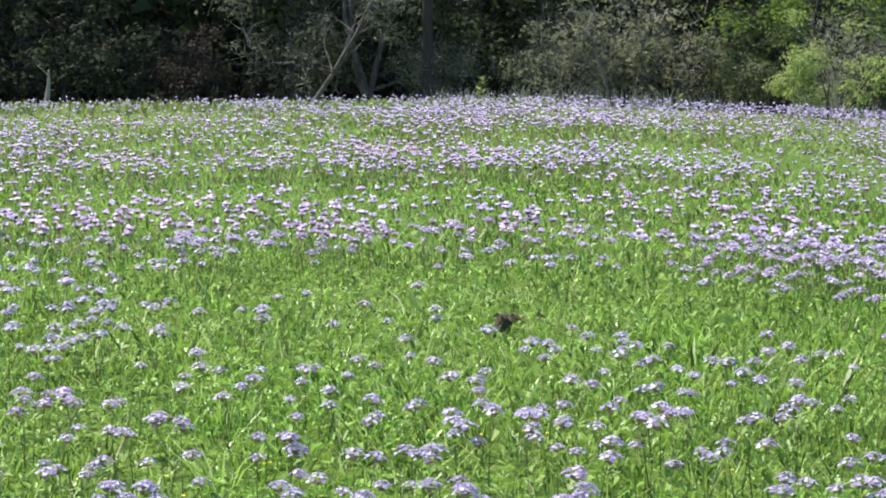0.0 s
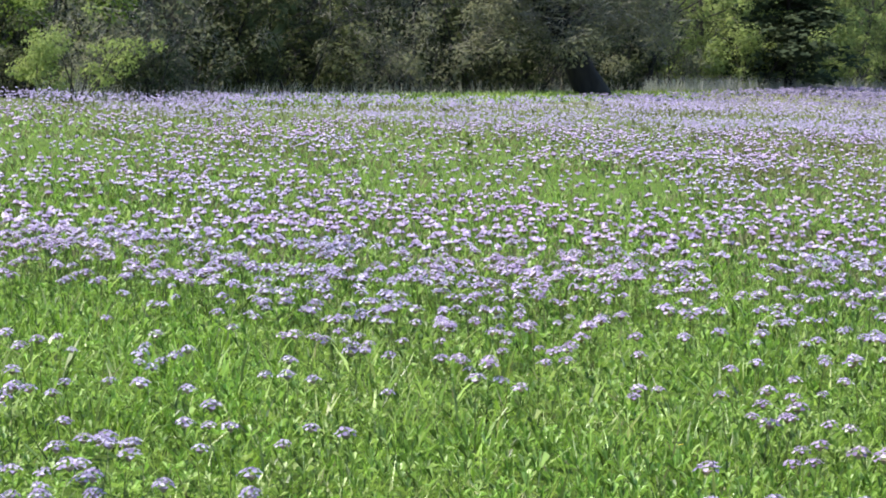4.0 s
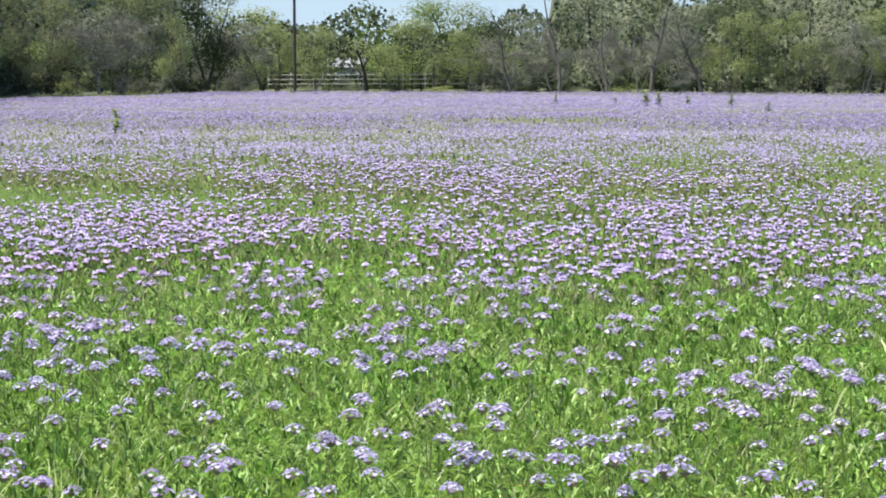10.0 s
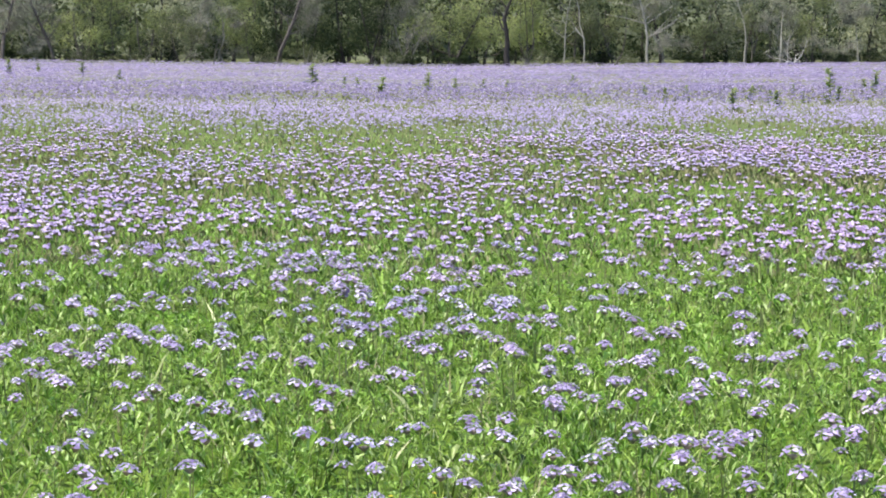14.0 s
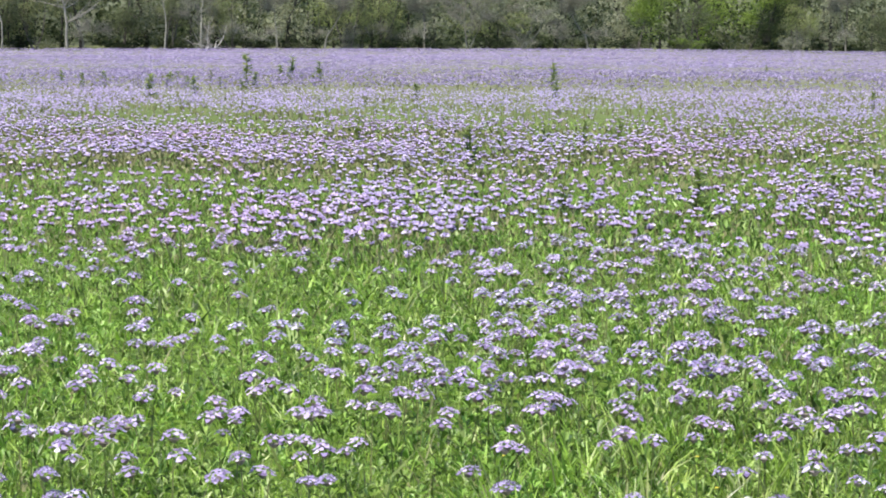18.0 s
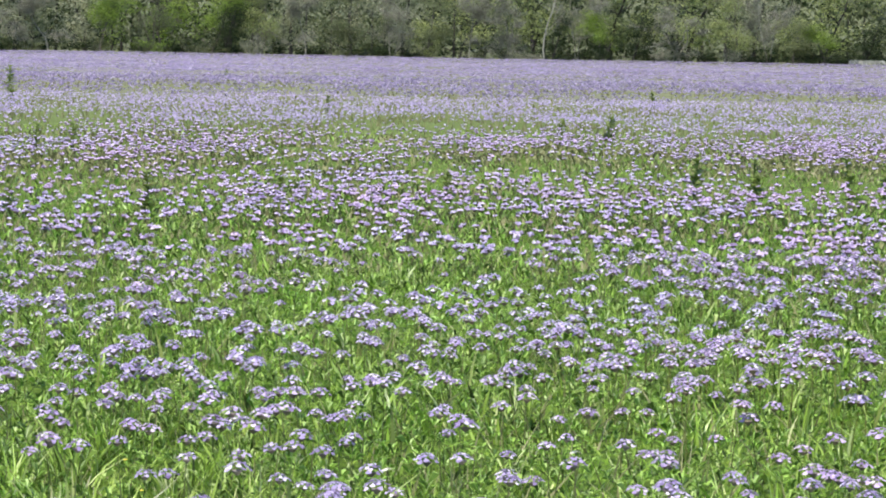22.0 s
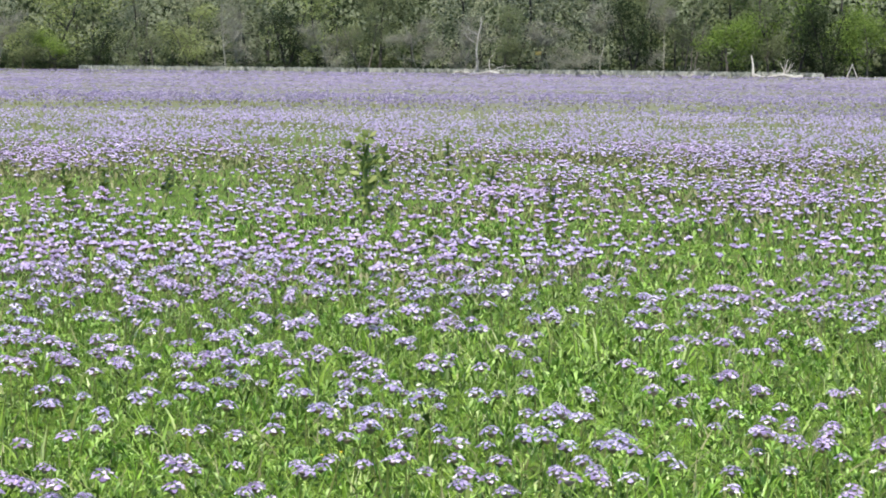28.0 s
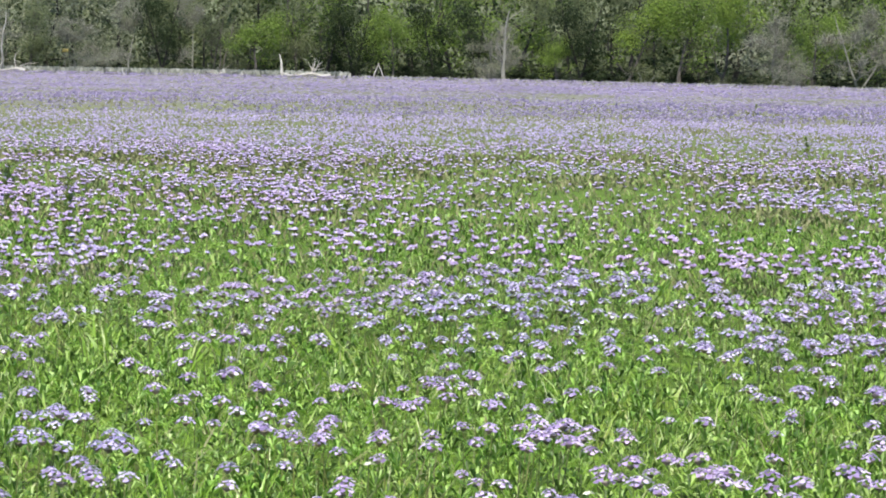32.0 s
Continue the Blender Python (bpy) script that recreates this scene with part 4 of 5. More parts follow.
# the wood goes on behind its edge
r = np.random.RandomState(77)
hang = random.Random(5)
LABEL = "deep wood of mixed spring trees behind the field's edge"
# Dark kinds here put the deep wood's shade into the leaf colour, blackest left.
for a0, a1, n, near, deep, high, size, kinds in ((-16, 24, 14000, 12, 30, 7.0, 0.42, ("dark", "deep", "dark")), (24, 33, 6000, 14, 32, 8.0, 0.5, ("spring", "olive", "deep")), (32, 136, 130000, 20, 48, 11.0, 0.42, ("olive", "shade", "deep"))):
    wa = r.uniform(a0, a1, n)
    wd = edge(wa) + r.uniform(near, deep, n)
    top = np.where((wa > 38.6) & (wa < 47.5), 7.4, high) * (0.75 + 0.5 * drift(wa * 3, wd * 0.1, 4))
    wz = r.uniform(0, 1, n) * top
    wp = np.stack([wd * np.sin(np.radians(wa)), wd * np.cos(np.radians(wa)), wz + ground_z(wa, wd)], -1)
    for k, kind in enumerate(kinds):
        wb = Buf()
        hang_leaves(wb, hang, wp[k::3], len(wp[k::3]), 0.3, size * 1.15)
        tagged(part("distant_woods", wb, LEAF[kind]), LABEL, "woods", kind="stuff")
# the dense far side of the wood: one long uneven bank of foliage
ba, bh = np.arange(-18, 138.1, 0.25), np.linspace(0, 1, 12)
A, Hh = np.meshgrid(ba, bh, indexing="ij")
bd = edge(A) + np.where(A < 33, 32.0, 58.0) + 5 * drift(A * 2.2, Hh * 6, 1.0) + 3 * Hh ** 2 * 3
crest = np.where((A > 38.0) & (A < 47.5), 6.6, 12.0) * (0.8 + 0.5 * drift(A * 1.7, A * 0, 1.0))
bv = np.stack([bd * np.sin(np.radians(A)), bd * np.cos(np.radians(A)), ground_z(A, bd) - 0.3 + Hh * crest], -1)
ni, nj = A.shape
ix = np.arange(ni * nj).reshape(ni, nj)
bank = Buf().add(bv.reshape(-1, 3), np.stack([ix[:-1, :-1], ix[1:, :-1], ix[1:, 1:], ix[:-1, 1:]], -1).reshape(-1, 4))
tagged(part("woodland_bank", bank, FOLIAGE), "dense dark olive mass of woodland far behind the field", "woods", kind="stuff")
# Trunks in the bark that is coloured dark for shade.
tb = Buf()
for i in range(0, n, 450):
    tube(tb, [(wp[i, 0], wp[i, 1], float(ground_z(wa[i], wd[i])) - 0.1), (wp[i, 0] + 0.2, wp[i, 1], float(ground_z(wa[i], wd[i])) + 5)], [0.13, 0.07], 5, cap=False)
tagged(part("distant_trunks", tb, SHADED_BARK), "dark trunks deep in the wood", "woods", kind="stuff")

# ---------------------------------------------------------------- how the meadow is sown
# green gaps: heading, distance, half-width (degrees), half-depth (share of the distance), strength
GAPS_1 = [(4.7, 25.6, 4.5, 0.06, 0.85), (-1.7, 11.4, 5.0, 0.13, 0.95), (2.5, 10.6, 5.5, 0.13, 0.95), (6.9, 10.4, 2.5, 0.09, 0.8), (-7.4, 18.5, 4.0, 0.07, 0.6), (0.4, 18.0, 4.5, 0.06, 0.6),
          (-7.0, 34.5, 3.5, 0.12, 0.7), (7.5, 25.9, 6.0, 0.06, 0.85), (3.9, 11.3, 4.0, 0.1, 0.9), (11.0, 10.0, 5.0, 0.08, 0.6), (20.5, 7.6, 4.5, 0.14, 0.7), (13.8, 8.2, 2.5, 0.08, 0.6),
          (19.7, 30.2, 3.0, 0.06, 0.6), (20.4, 27.5, 3.0, 0.08, 0.75), (32.8, 24.9, 3.0, 0.06, 0.7), (23.9, 18.6, 1.6, 0.07, 0.7)]
GAPS_2 = [(20.9, 7.3, 6.0, 0.16, 0.6), (26.7, 9.2, 5.0, 0.08, 0.6), (36.0, 26.6, 3.0, 0.07, 0.7), (38.5, 25.7, 4.2, 0.06, 0.7), (31.5, 21.5, 2.5, 0.07, 0.7), (48.7, 10.7, 3.0, 0.1, 0.4),
          (39.3, 8.9, 4.0, 0.1, 0.4), (56.2, 32.3, 2.6, 0.1, 0.8), (59.8, 32.6, 2.6, 0.1, 0.85), (64.1, 18.1, 2.8, 0.06, 0.75), (49.8, 10.9, 3.0, 0.08, 0.4), (57.0, 15.3, 1.4, 0.07, 0.5),
          (47.0, 64.6, 2.6, 0.09, 0.85), (74.0, 52.9, 5.5, 0.07, 0.75), (81.3, 19.3, 2.6, 0.06, 0.75), (72.7, 11.0, 5.0, 0.1, 0.55)]
GAPS_3 = [(70.6, 12.3, 2.0, 0.06, 0.5), (83.4, 60.2, 4.5, 0.1, 0.65), (88.4, 35.3, 1.8, 0.06, 0.8), (79.3, 7.0, 3.5, 0.1, 0.6), (96.7, 60.3, 6.0, 0.12, 0.65), (91.0, 23.0, 4.5, 0.05, 0.6),
          (89.0, 12.4, 4.5, 0.08, 0.85), (83.2, 23.4, 2.0, 0.06, 0.7), (99.6, 23.0, 3.0, 0.06, 0.7), (100.7, 23.0, 3.0, 0.07, 0.8), (107.1, 58.4, 9.0, 0.09, 0.7), (114.4, 13.6, 4.0, 0.1, 0.6),
          (111.6, 9.6, 3.5, 0.1, 0.6), (117.5, 66, 7.0, 0.1, 0.55), (127.6, 17.8, 3.5, 0.1, 0.7), (110.5, 9.9, 2.0, 0.1, 0.6), (119.1, 7.2, 5.0, 0.1, 0.35), (75.0, 7.0, 5.0, 0.12, 0.35), (102.5, 7.6, 3.5, 0.14, 0.45), (108.0, 7.0, 3.0, 0.12, 0.45)]
# thick drifts of bloom, given the same way
DRIFTS = [(-1.0, 14.2, 8.0, 0.12, 0.5), (8.3, 13.8, 6.0, 0.14, 0.35), (5.0, 20.7, 9.0, 0.1, 0.5), (15.4, 15.3, 6.0, 0.2, 0.2), (36.0, 17.6, 4.0, 0.13, 0.9), (26.7, 15.1, 5.0, 0.12, 0.5),
          (64.1, 22.0, 4.0, 0.09, 0.8), (51.2, 16.2, 3.0, 0.12, 0.5), (70.6, 24.2, 4.5, 0.12, 0.6), (75.5, 9.2, 6.0, 0.08, 1.0), (93.9, 9.4, 8.0, 0.12, 0.45), (93.9, 32.2, 9.0, 0.15, 0.3),
          (0.8, 8.0, 1.2, 0.04, 1.6), (102.5, 12.5, 5.0, 0.1, 0.5), (121.0, 10.0, 8.0, 0.25, 0.4)]


def sown(a, r):
    """Flower heads to the square metre at a heading and distance."""
    d = np.interp(a, [10, 35], [1.0, 1.16]) * np.interp(r, [5, 7, 8.5, 9.6, 10.6, 12, 14, 17, 20, 23, 26, 30, 45, 55, 65, 75, 100, 230], [25, 28, 31, 34, 38, 43, 44, 44, 45, 40, 40, 48, 50, 42, 40, 45, 48, 46])
    for ga, gr, gw, gd, gs in GAPS_1 + GAPS_2 + GAPS_3:
        d = d * (1 - min(0.96, 1.15 * gs) * np.exp(-(((a - ga) / gw) ** 2 + ((r / gr - 1) / gd) ** 2) ** 1.5))
    for ga, gr, gw, gd, gs in DRIFTS:
        d = d * (1 + gs * np.exp(-((a - ga) / gw) ** 2 - ((r / gr - 1) / gd) ** 2))
    x, y = r * np.sin(np.radians(a)), r * np.cos(np.radians(a))
    n = 0.55 * drift(x, y, 0.55) + 0.45 * drift(x + 40, y, 1.7)
    n = np.clip((n - 0.28) / 0.35, 0.06, 2.0)
    n = n + (1 - n) * np.interp(r, [10, 15], [0.35, 0])
    bald = np.clip((0.36 - drift(x + 71, y + 13, 2.4)) / 0.14, 0, 1) * np.interp(r, [13, 18, 36, 50], [0, 0.75, 0.75, 0])
    n = n * (1 - bald) * np.interp(r, [13, 18, 36, 50], [1, 1.1, 1.1, 1])
    d = d * (1 - np.interp(a, [10, 30], [0.08, 0.0]) * np.interp(r, [11, 13, 28, 34], [0, 1, 1, 0.2]))
    bare = np.interp(a, [14, 19, 25, 27.5, 31, 33, 37, 39], [0, 7, 7, 0, 0, 20, 30, 0])
    streak = np.clip((drift(a / 7.0, np.log(r) * 15, 1.0) - 0.5) / 0.25, 0, 1) * np.interp(r, [65, 90], [0, 0.6])
    far_in = (1 - streak) * np.clip((edge(a) - bare - r) / 3.0, 0, 1)
    return d * n * far_in


def sample(rs, r0, r1, most, weight=None, a0=-13.5, a1=133.5):
    """Seeded places between two distances: evenly over the ground, thinned by a density."""
    area = 0.5 * (r1 ** 2 - r0 ** 2) * math.radians(a1 - a0)
    n = int(area * most)
    a, r = rs.uniform(a0, a1, n), np.sqrt(rs.uniform(r0 ** 2, r1 ** 2, n))
    keep = r < edge(a)
    if weight is not None:
        keep &= rs.uniform(0, most, n) < weight(a, r)
    return a[keep], r[keep]


def spots(a, r, lift=0.0):
    return np.stack([r * np.sin(np.radians(a)), r * np.cos(np.radians(a)), ground_z(a, r) + lift], -1)


# ---------------------------------------------------------------- flower heads in several finenesses
def floret_dome(count, petals, petal, flat, seed):
    """Small notched blossoms packed on a shallow dome of radius 1."""
    rs = np.random.RandomState(seed)
    v, f = [], []
    for i in range(count):
        t = math.sqrt((i + 0.5) / count)
        g = i * 2.39996 + rs.uniform(-0.25, 0.25)
        c = Vector((t * math.cos(g), t * math.sin(g), flat * (1 - t ** 2.2) + rs.uniform(-0.05, 0.05)))
        n = Vector((t * math.cos(g) * 0.75, t * math.sin(g) * 0.75, 1.0)) + Vector(rs.normal(0, 0.12, 3))
        n.normalize()
        u = n.orthogonal().normalized()
        w = n.cross(u)
        o, size, turn = len(v), petal * rs.uniform(0.85, 1.15), rs.uniform(0, 6)
        v.append(tuple(c - n * 0.03))
        for k in range(2 * petals):
            q = turn + math.pi * k / petals
            rad = size * (1.0 if k % 2 == 0 else 0.62)
            v.append(tuple(c + (u * math.cos(q) + w * math.sin(q)) * rad + n * (0.05 if k % 2 == 0 else 0.0)))
        f += [(o, o + 1 + k, o + 1 + (k + 1) % (2 * petals)) for k in range(2 * petals)]
    return np.array(v), np.array(f)


def cone(sides, r0, z0, r1, z1):
    v = [(r * math.cos(2 * math.pi * k / sides), r * math.sin(2 * math.pi * k / sides), z) for r, z in ((r0, z0), (r1, z1)) for k in range(sides)]
    return np.array(v), np.array([(k, (k + 1) % sides, sides + (k + 1) % sides, sides + k) for k in range(sides)])


def tent(sides, high, seed):
    """The plainest flower head: a jagged low dome."""
    rs = np.random.RandomState(seed)
    v = [(rs.uniform(0.8, 1.15) * math.cos(2 * math.pi * k / sides), rs.uniform(0.8, 1.15) * math.sin(2 * math.pi * k / sides), rs.uniform(-0.1, 0.12)) for k in range(sides)]
    v.append((rs.uniform(-0.2, 0.2), rs.uniform(-0.2, 0.2), high))
    return np.array(v), np.array([(k, (k + 1) % sides, sides) for k in range(sides)])


BLADE_V = np.array([(-0.5, 0, 0), (0.5, 0, 0), (-0.42, 0.10, 0.55), (0.42, 0.10, 0.55), (0, 0.35, 1.0)])
BLADE_F = np.array([(0, 1, 3), (0, 3, 2), (2, 3, 4)])
SPIKE_V = np.array([(-0.5, 0, 0), (0.5, 0, 0), (0.1, 0.1, 1.0)])
SPIKE_F = np.array([(0, 1, 2)])
PAD_V = np.array([(0, 0, 0), (0.42, -0.26, 0.55), (1.0, 0, 0.75), (0.42, 0.26, 0.55)])
PAD_F = np.array([(0, 1, 2, 3)])


# ---------------------------------------------------------------- tall weeds
def make_weed(seed, leaves, label, arms=0):
    """A leafy upright weed, one metre tall before it is sized."""
    rng = random.Random(seed)
    ob = thing("tall_weed", Matrix(), label, "weed", "weeds in the flowers")
    sb, lb = Buf(), Buf()
    pts = [Vector((0, 0, -0.03)), Vector((0.02, 0, 0.25)), Vector((0.0, 0.03, 0.6)), Vector((0.03, 0.0, 1.0))]
    tube(sb, pts, [0.034, 0.028, 0.02, 0.01], 6)
    stems = [pts]
    for k in range(arms):
        a, z = rng.uniform(0, 6.3), rng.uniform(0.15, 0.65)
        s = Vector((0, 0, z))
        e = s + Vector((math.cos(a) * 0.3, math.sin(a) * 0.3, rng.uniform(0.02, 0.3)))
        tube(sb, [s, s.lerp(e, 0.5), e], [0.015, 0.012, 0.006], 5)
        stems.append([s, s.lerp(e, 0.5), e, e])
    for i in range(leaves):
        st = stems[0] if i % 3 or arms == 0 else rng.choice(stems)
        t = rng.uniform(0.12, 1.0) * (len(st) - 1)
        j = min(int(t), len(st) - 2)
        p = st[j].lerp(st[j + 1], t - j)
        a, ln = rng.uniform(0, 6.3), rng.uniform(0.14, 0.3) * (1.15 - 0.4 * p.z)
        d = Vector((math.cos(a), math.sin(a), rng.uniform(-0.1, 0.9))).normalized()
        w = d.cross(Vector((0, 0, 1))).normalized() * ln * 0.26
        m = p + d * ln * 0.5 + Vector((0, 0, 0.012))
        lb.add([tuple(p), tuple(m - w), tuple(p + d * ln), tuple(m + w)], [(0, 1, 2, 3)])
    part("stem", sb, WEED, ob)
    tagged(part("leaves", lb, WEED, ob), kind="stuff")
    return ob


WEEDS_A = [(1.27, 41.5, 0.5), (6.2, 41.0, 0.3), (36.5, 53.5, 0.6), (19.6, 28.3, 0.3), (47.5, 115.9, 0.5), (49.8, 114.6, 0.75), (50.1, 115.0, 0.64), (50.8, 108.5, 0.53), (51.9, 105.0, 0.6), (52.8, 96.0, 0.41), (49.0, 113.3, 0.4),
           (57.6, 90.9, 0.7), (58.4, 77.9, 0.41), (58.7, 78.1, 0.41), (59.3, 64.1, 0.57), (60.5, 75.3, 0.6), (61.2, 70.1, 0.47), (61.9, 80.6, 0.35), (62.5, 72.7, 0.4), (64.1, 91.0, 0.35), (68.1, 51.3, 0.5)]
WEEDS_B = [(70.5, 70.8, 0.75), (71.6, 73.4, 0.65), (71.3, 71.3, 0.44), (72.3, 69.1, 0.55), (69.2, 54.1, 0.4), (70.7, 60.5, 0.4), (73.3, 28.7, 0.36), (76.1, 24.9, 0.4), (77.9, 27.3, 0.36), (78.9, 29.2, 0.32),
           (79.7, 29.3, 0.32), (81.6, 18.4, 0.36), (78.1, 64.1, 0.6), (78.2, 49.3, 0.43), (74.7, 48.2, 0.36), (88.9, 20.3, 0.3), (78.4, 17.8, 0.28)]
WEEDS_C = [(91.8, 32.8, 0.36), (93.0, 33.0, 0.4), (83.4, 83.1, 0.35), (94.1, 51.4, 0.4), (95.1, 21.9, 0.36), (96.6, 22.6, 0.34), (98.9, 22.4, 0.36), (84.9, 18.4, 0.32), (86.0, 45.0, 0.36),
           (109.3, 22.5, 0.38), (108.2, 29.7, 0.36), (110.7, 20.9, 0.3), (128.9, 37.8, 0.33), (127.7, 70.0, 0.35)]
clump = random.Random(44)
WEEDS_D = [(clump.uniform(65.5, 73.5), clump.uniform(57, 68), clump.uniform(0.2, 0.4)) for _ in range(26)] + [(clump.uniform(90, 112), clump.uniform(19, 24.5), clump.uniform(0.2, 0.32)) for _ in range(10)]
weed_kinds = [make_weed(s, 64, "tall leafy green weed standing among purple flowers") for s in (1, 2, 3)]
pick = random.Random(8)
for a, r, h in WEEDS_A + WEEDS_B + WEEDS_C + WEEDS_D:
    p = pick.choice(weed_kinds)
    wide = 2.1 if r > 85 else 1.7 if r > 45 else 1.45
    p.scale = (h * wide, h * wide, h * 1.1)
    copy_thing(p, Matrix.Translation(on_ground(a, r)) @ pose(0, 0, 0, pick.uniform(-6, 6), pick.uniform(-6, 6), pick.uniform(0, 360)))
for p in weed_kinds:
    for o in (*p.children_recursive, p):
        bpy.data.objects.remove(o)


def make_big_weed(label):
    """The tallest weed: a bare lower stem, open side arms and leaf tufts at their ends."""
    rng = random.Random(17)
    ob = thing("thistle_weed", Matrix(), label, "weed")
    sb = Buf()
    top = [Vector((0, 0, -0.03)), Vector((0.01, 0, 0.22)), Vector((-0.02, 0, 0.45)), Vector((0.02, 0, 0.74))]
    tube(sb, top, [0.034, 0.028, 0.02, 0.011], 7)
    part("stem", sb, WEED, ob)
    ends = [(top[3], 16, 0.075), (top[2], 14, 0.12), (top[1], 10, 0.12), (Vector((0, 0, 0.33)), 10, 0.12)]
    for a, z, out, up in ((0.3, 0.10, 0.17, 0.0), (2.9, 0.16, 0.10, 0.02), (0.1, 0.30, 0.12, 0.08), (3.3, 0.34, 0.15, 0.10), (1.2, 0.42, 0.12, 0.12), (5.9, 0.47, 0.15, 0.12), (3.0, 0.52, 0.13, 0.12), (4.4, 0.55, 0.1, 0.14)):
        s = Vector((0, 0, z))
        e = s + Vector((math.cos(a) * out, math.sin(a) * out, up))
        b = Buf()
        tube(b, [s, s.lerp(e, 0.55) + Vector((0, 0, -0.01)), e], [0.014, 0.011, 0.006], 5)
        part("side_arm", b, WEED, ob)
        ends.append((e, 11, 0.10))
        ends.append((s.lerp(e, 0.5), 4, 0.06))
    top_leaves, lb = Buf(), Buf()
    for p, n, size in ends:
        for _ in range(n):
            d = Vector((rng.gauss(0, 1), rng.gauss(0, 1), rng.gauss(0.35, 0.6))).normalized()
            ln = 1.15 * size * rng.uniform(0.45, 1.15)
            w = d.orthogonal().normalized() * ln * 0.24
            m = p + d * ln * 0.5
            (top_leaves if p.z > 0.6 else lb).add([tuple(p), tuple(m - w), tuple(p + d * ln), tuple(m + w)], [(0, 1, 2, 3)])
    tagged(part("foliage", lb, WEED, ob), kind="stuff")
    tagged(part("pale_crown_leaves", top_leaves, TUFT, ob), kind="stuff")
    return ob


big = make_big_weed("tall branching thistle-like weed rising above the flowers")
big.matrix_world = Matrix.Translation(on_ground(106.2, 20.4)) @ pose(0, 0, 0, 0, 0, -106) @ Matrix.Diagonal((1.05, 1.05, 1.0, 1))

# long dry stalks that lean over the bloom
for a, r, pts, rad in ((33.6, 13.6, [(0.02, 0, 0), (0, 0, 0.22), (-0.10, 0.05, 0.36), (-0.28, 0.1, 0.55), (-0.52, 0.2, 0.75)], 0.0075), (35.4, 13.9, [(-0.03, 0, 0), (0.02, 0, 0.3), (0.09, 0, 0.55)], 0.004),
                       (36.2, 13.0, [(0, 0, 0), (0.15, 0, 0.2), (0.42, 0.1, 0.42)], 0.005)):
    ob = thing("dry_stalk", Matrix.Translation(on_ground(a, r)) @ pose(0, 0, 0, 0, 0, -a), "long thin dry stalk leaning over the flowers", "stalk", "dry stalks")
    b = Buf()
    tube(b, pts, [rad * (1 - 0.14 * i) for i in range(len(pts))], 5)
    part("stem", b, BARK, ob)
    b = Buf()
    tube(b, [pts[1], (pts[1][0] + 0.05, 0.03, pts[1][2] + 0.12)], [rad * 0.6, rad * 0.3], 4)
    part("side_twig", b, BARK, ob)

# ---------------------------------------------------------------- nearest verbenas, one by one
def make_verbena(seed):
    rng = random.Random(seed)
    ob = thing("verbena_flower", Matrix(), "lilac verbena in bloom on a slender green stem", "flower", "verbenas nearest by")
    h = 0.235
    v, f = floret_dome(46, 5, 0.185, 0.6, seed)
    part("flower_head", Buf().add(v * 0.035 + np.array([0, 0, h]), f), PETAL, ob)
    cv, cf = cone(8, 0.1, -0.42, 0.5, -0.06)
    part("calyx", Buf().add(cv * 0.035 + np.array([0, 0, h]), cf), CALYX, ob)
    sb = Buf()
    tube(sb, [(rng.gauss(0, 0.02), rng.gauss(0, 0.02), -0.02), (rng.gauss(0, 0.012), rng.gauss(0, 0.012), h * 0.5), (0, 0, h - 0.02)], [0.0032, 0.0028, 0.0024], 5, cap=False)
    part("stem", sb, STEM, ob)
    lb = Buf()
    for i in range(8):
        a, z = rng.uniform(0, 6.3), rng.uniform(0.02, 0.17)
        ln = rng.uniform(0.03, 0.055)
        d = Vector((math.cos(a), math.sin(a), rng.uniform(0.2, 0.8))).normalized()
        w = d.cross(Vector((0, 0, 1))).normalized() * ln * 0.25
        p = Vector((0, 0, z))
        lb.add([tuple(p), tuple(p + d * ln * 0.5 - w), tuple(p + d * ln), tuple(p + d * ln * 0.5 + w)], [(0, 1, 2, 3)])
    part("leaves", lb, BROAD, ob)
    return ob


rs = np.random.RandomState(5)
kinds = [make_verbena(s) for s in (1, 2, 3, 4, 5)]
na_, nr_ = sample(rs, 5.4, 6.75, 90, sown)
pick = random.Random(12)
for a, r in list(zip(na_, nr_))[:300]:
    p = pick.choice(kinds)
    k = pick.uniform(0.75, 1.12)
    w = k * pick.uniform(0.95, 1.15)
    p.scale = (w, w, pick.uniform(0.8, 1.15))
    copy_thing(p, Matrix.Translation(on_ground(a, r)) @ pose(0, 0, 0, pick.uniform(-12, 12), pick.uniform(-12, 12), pick.uniform(0, 360)))
for p in kinds:
    for o in (*p.children_recursive, p):
        bpy.data.objects.remove(o)

# ---------------------------------------------------------------- the bloom beyond
fl = Buf()
# 7 to 14 m: small blossoms on a dome, calyx and stem
a, r = sample(rs, 6.75, 14.0, 110, sown)
a, r = np.concatenate([a, na_[300:]]), np.concatenate([r, nr_[300:]])
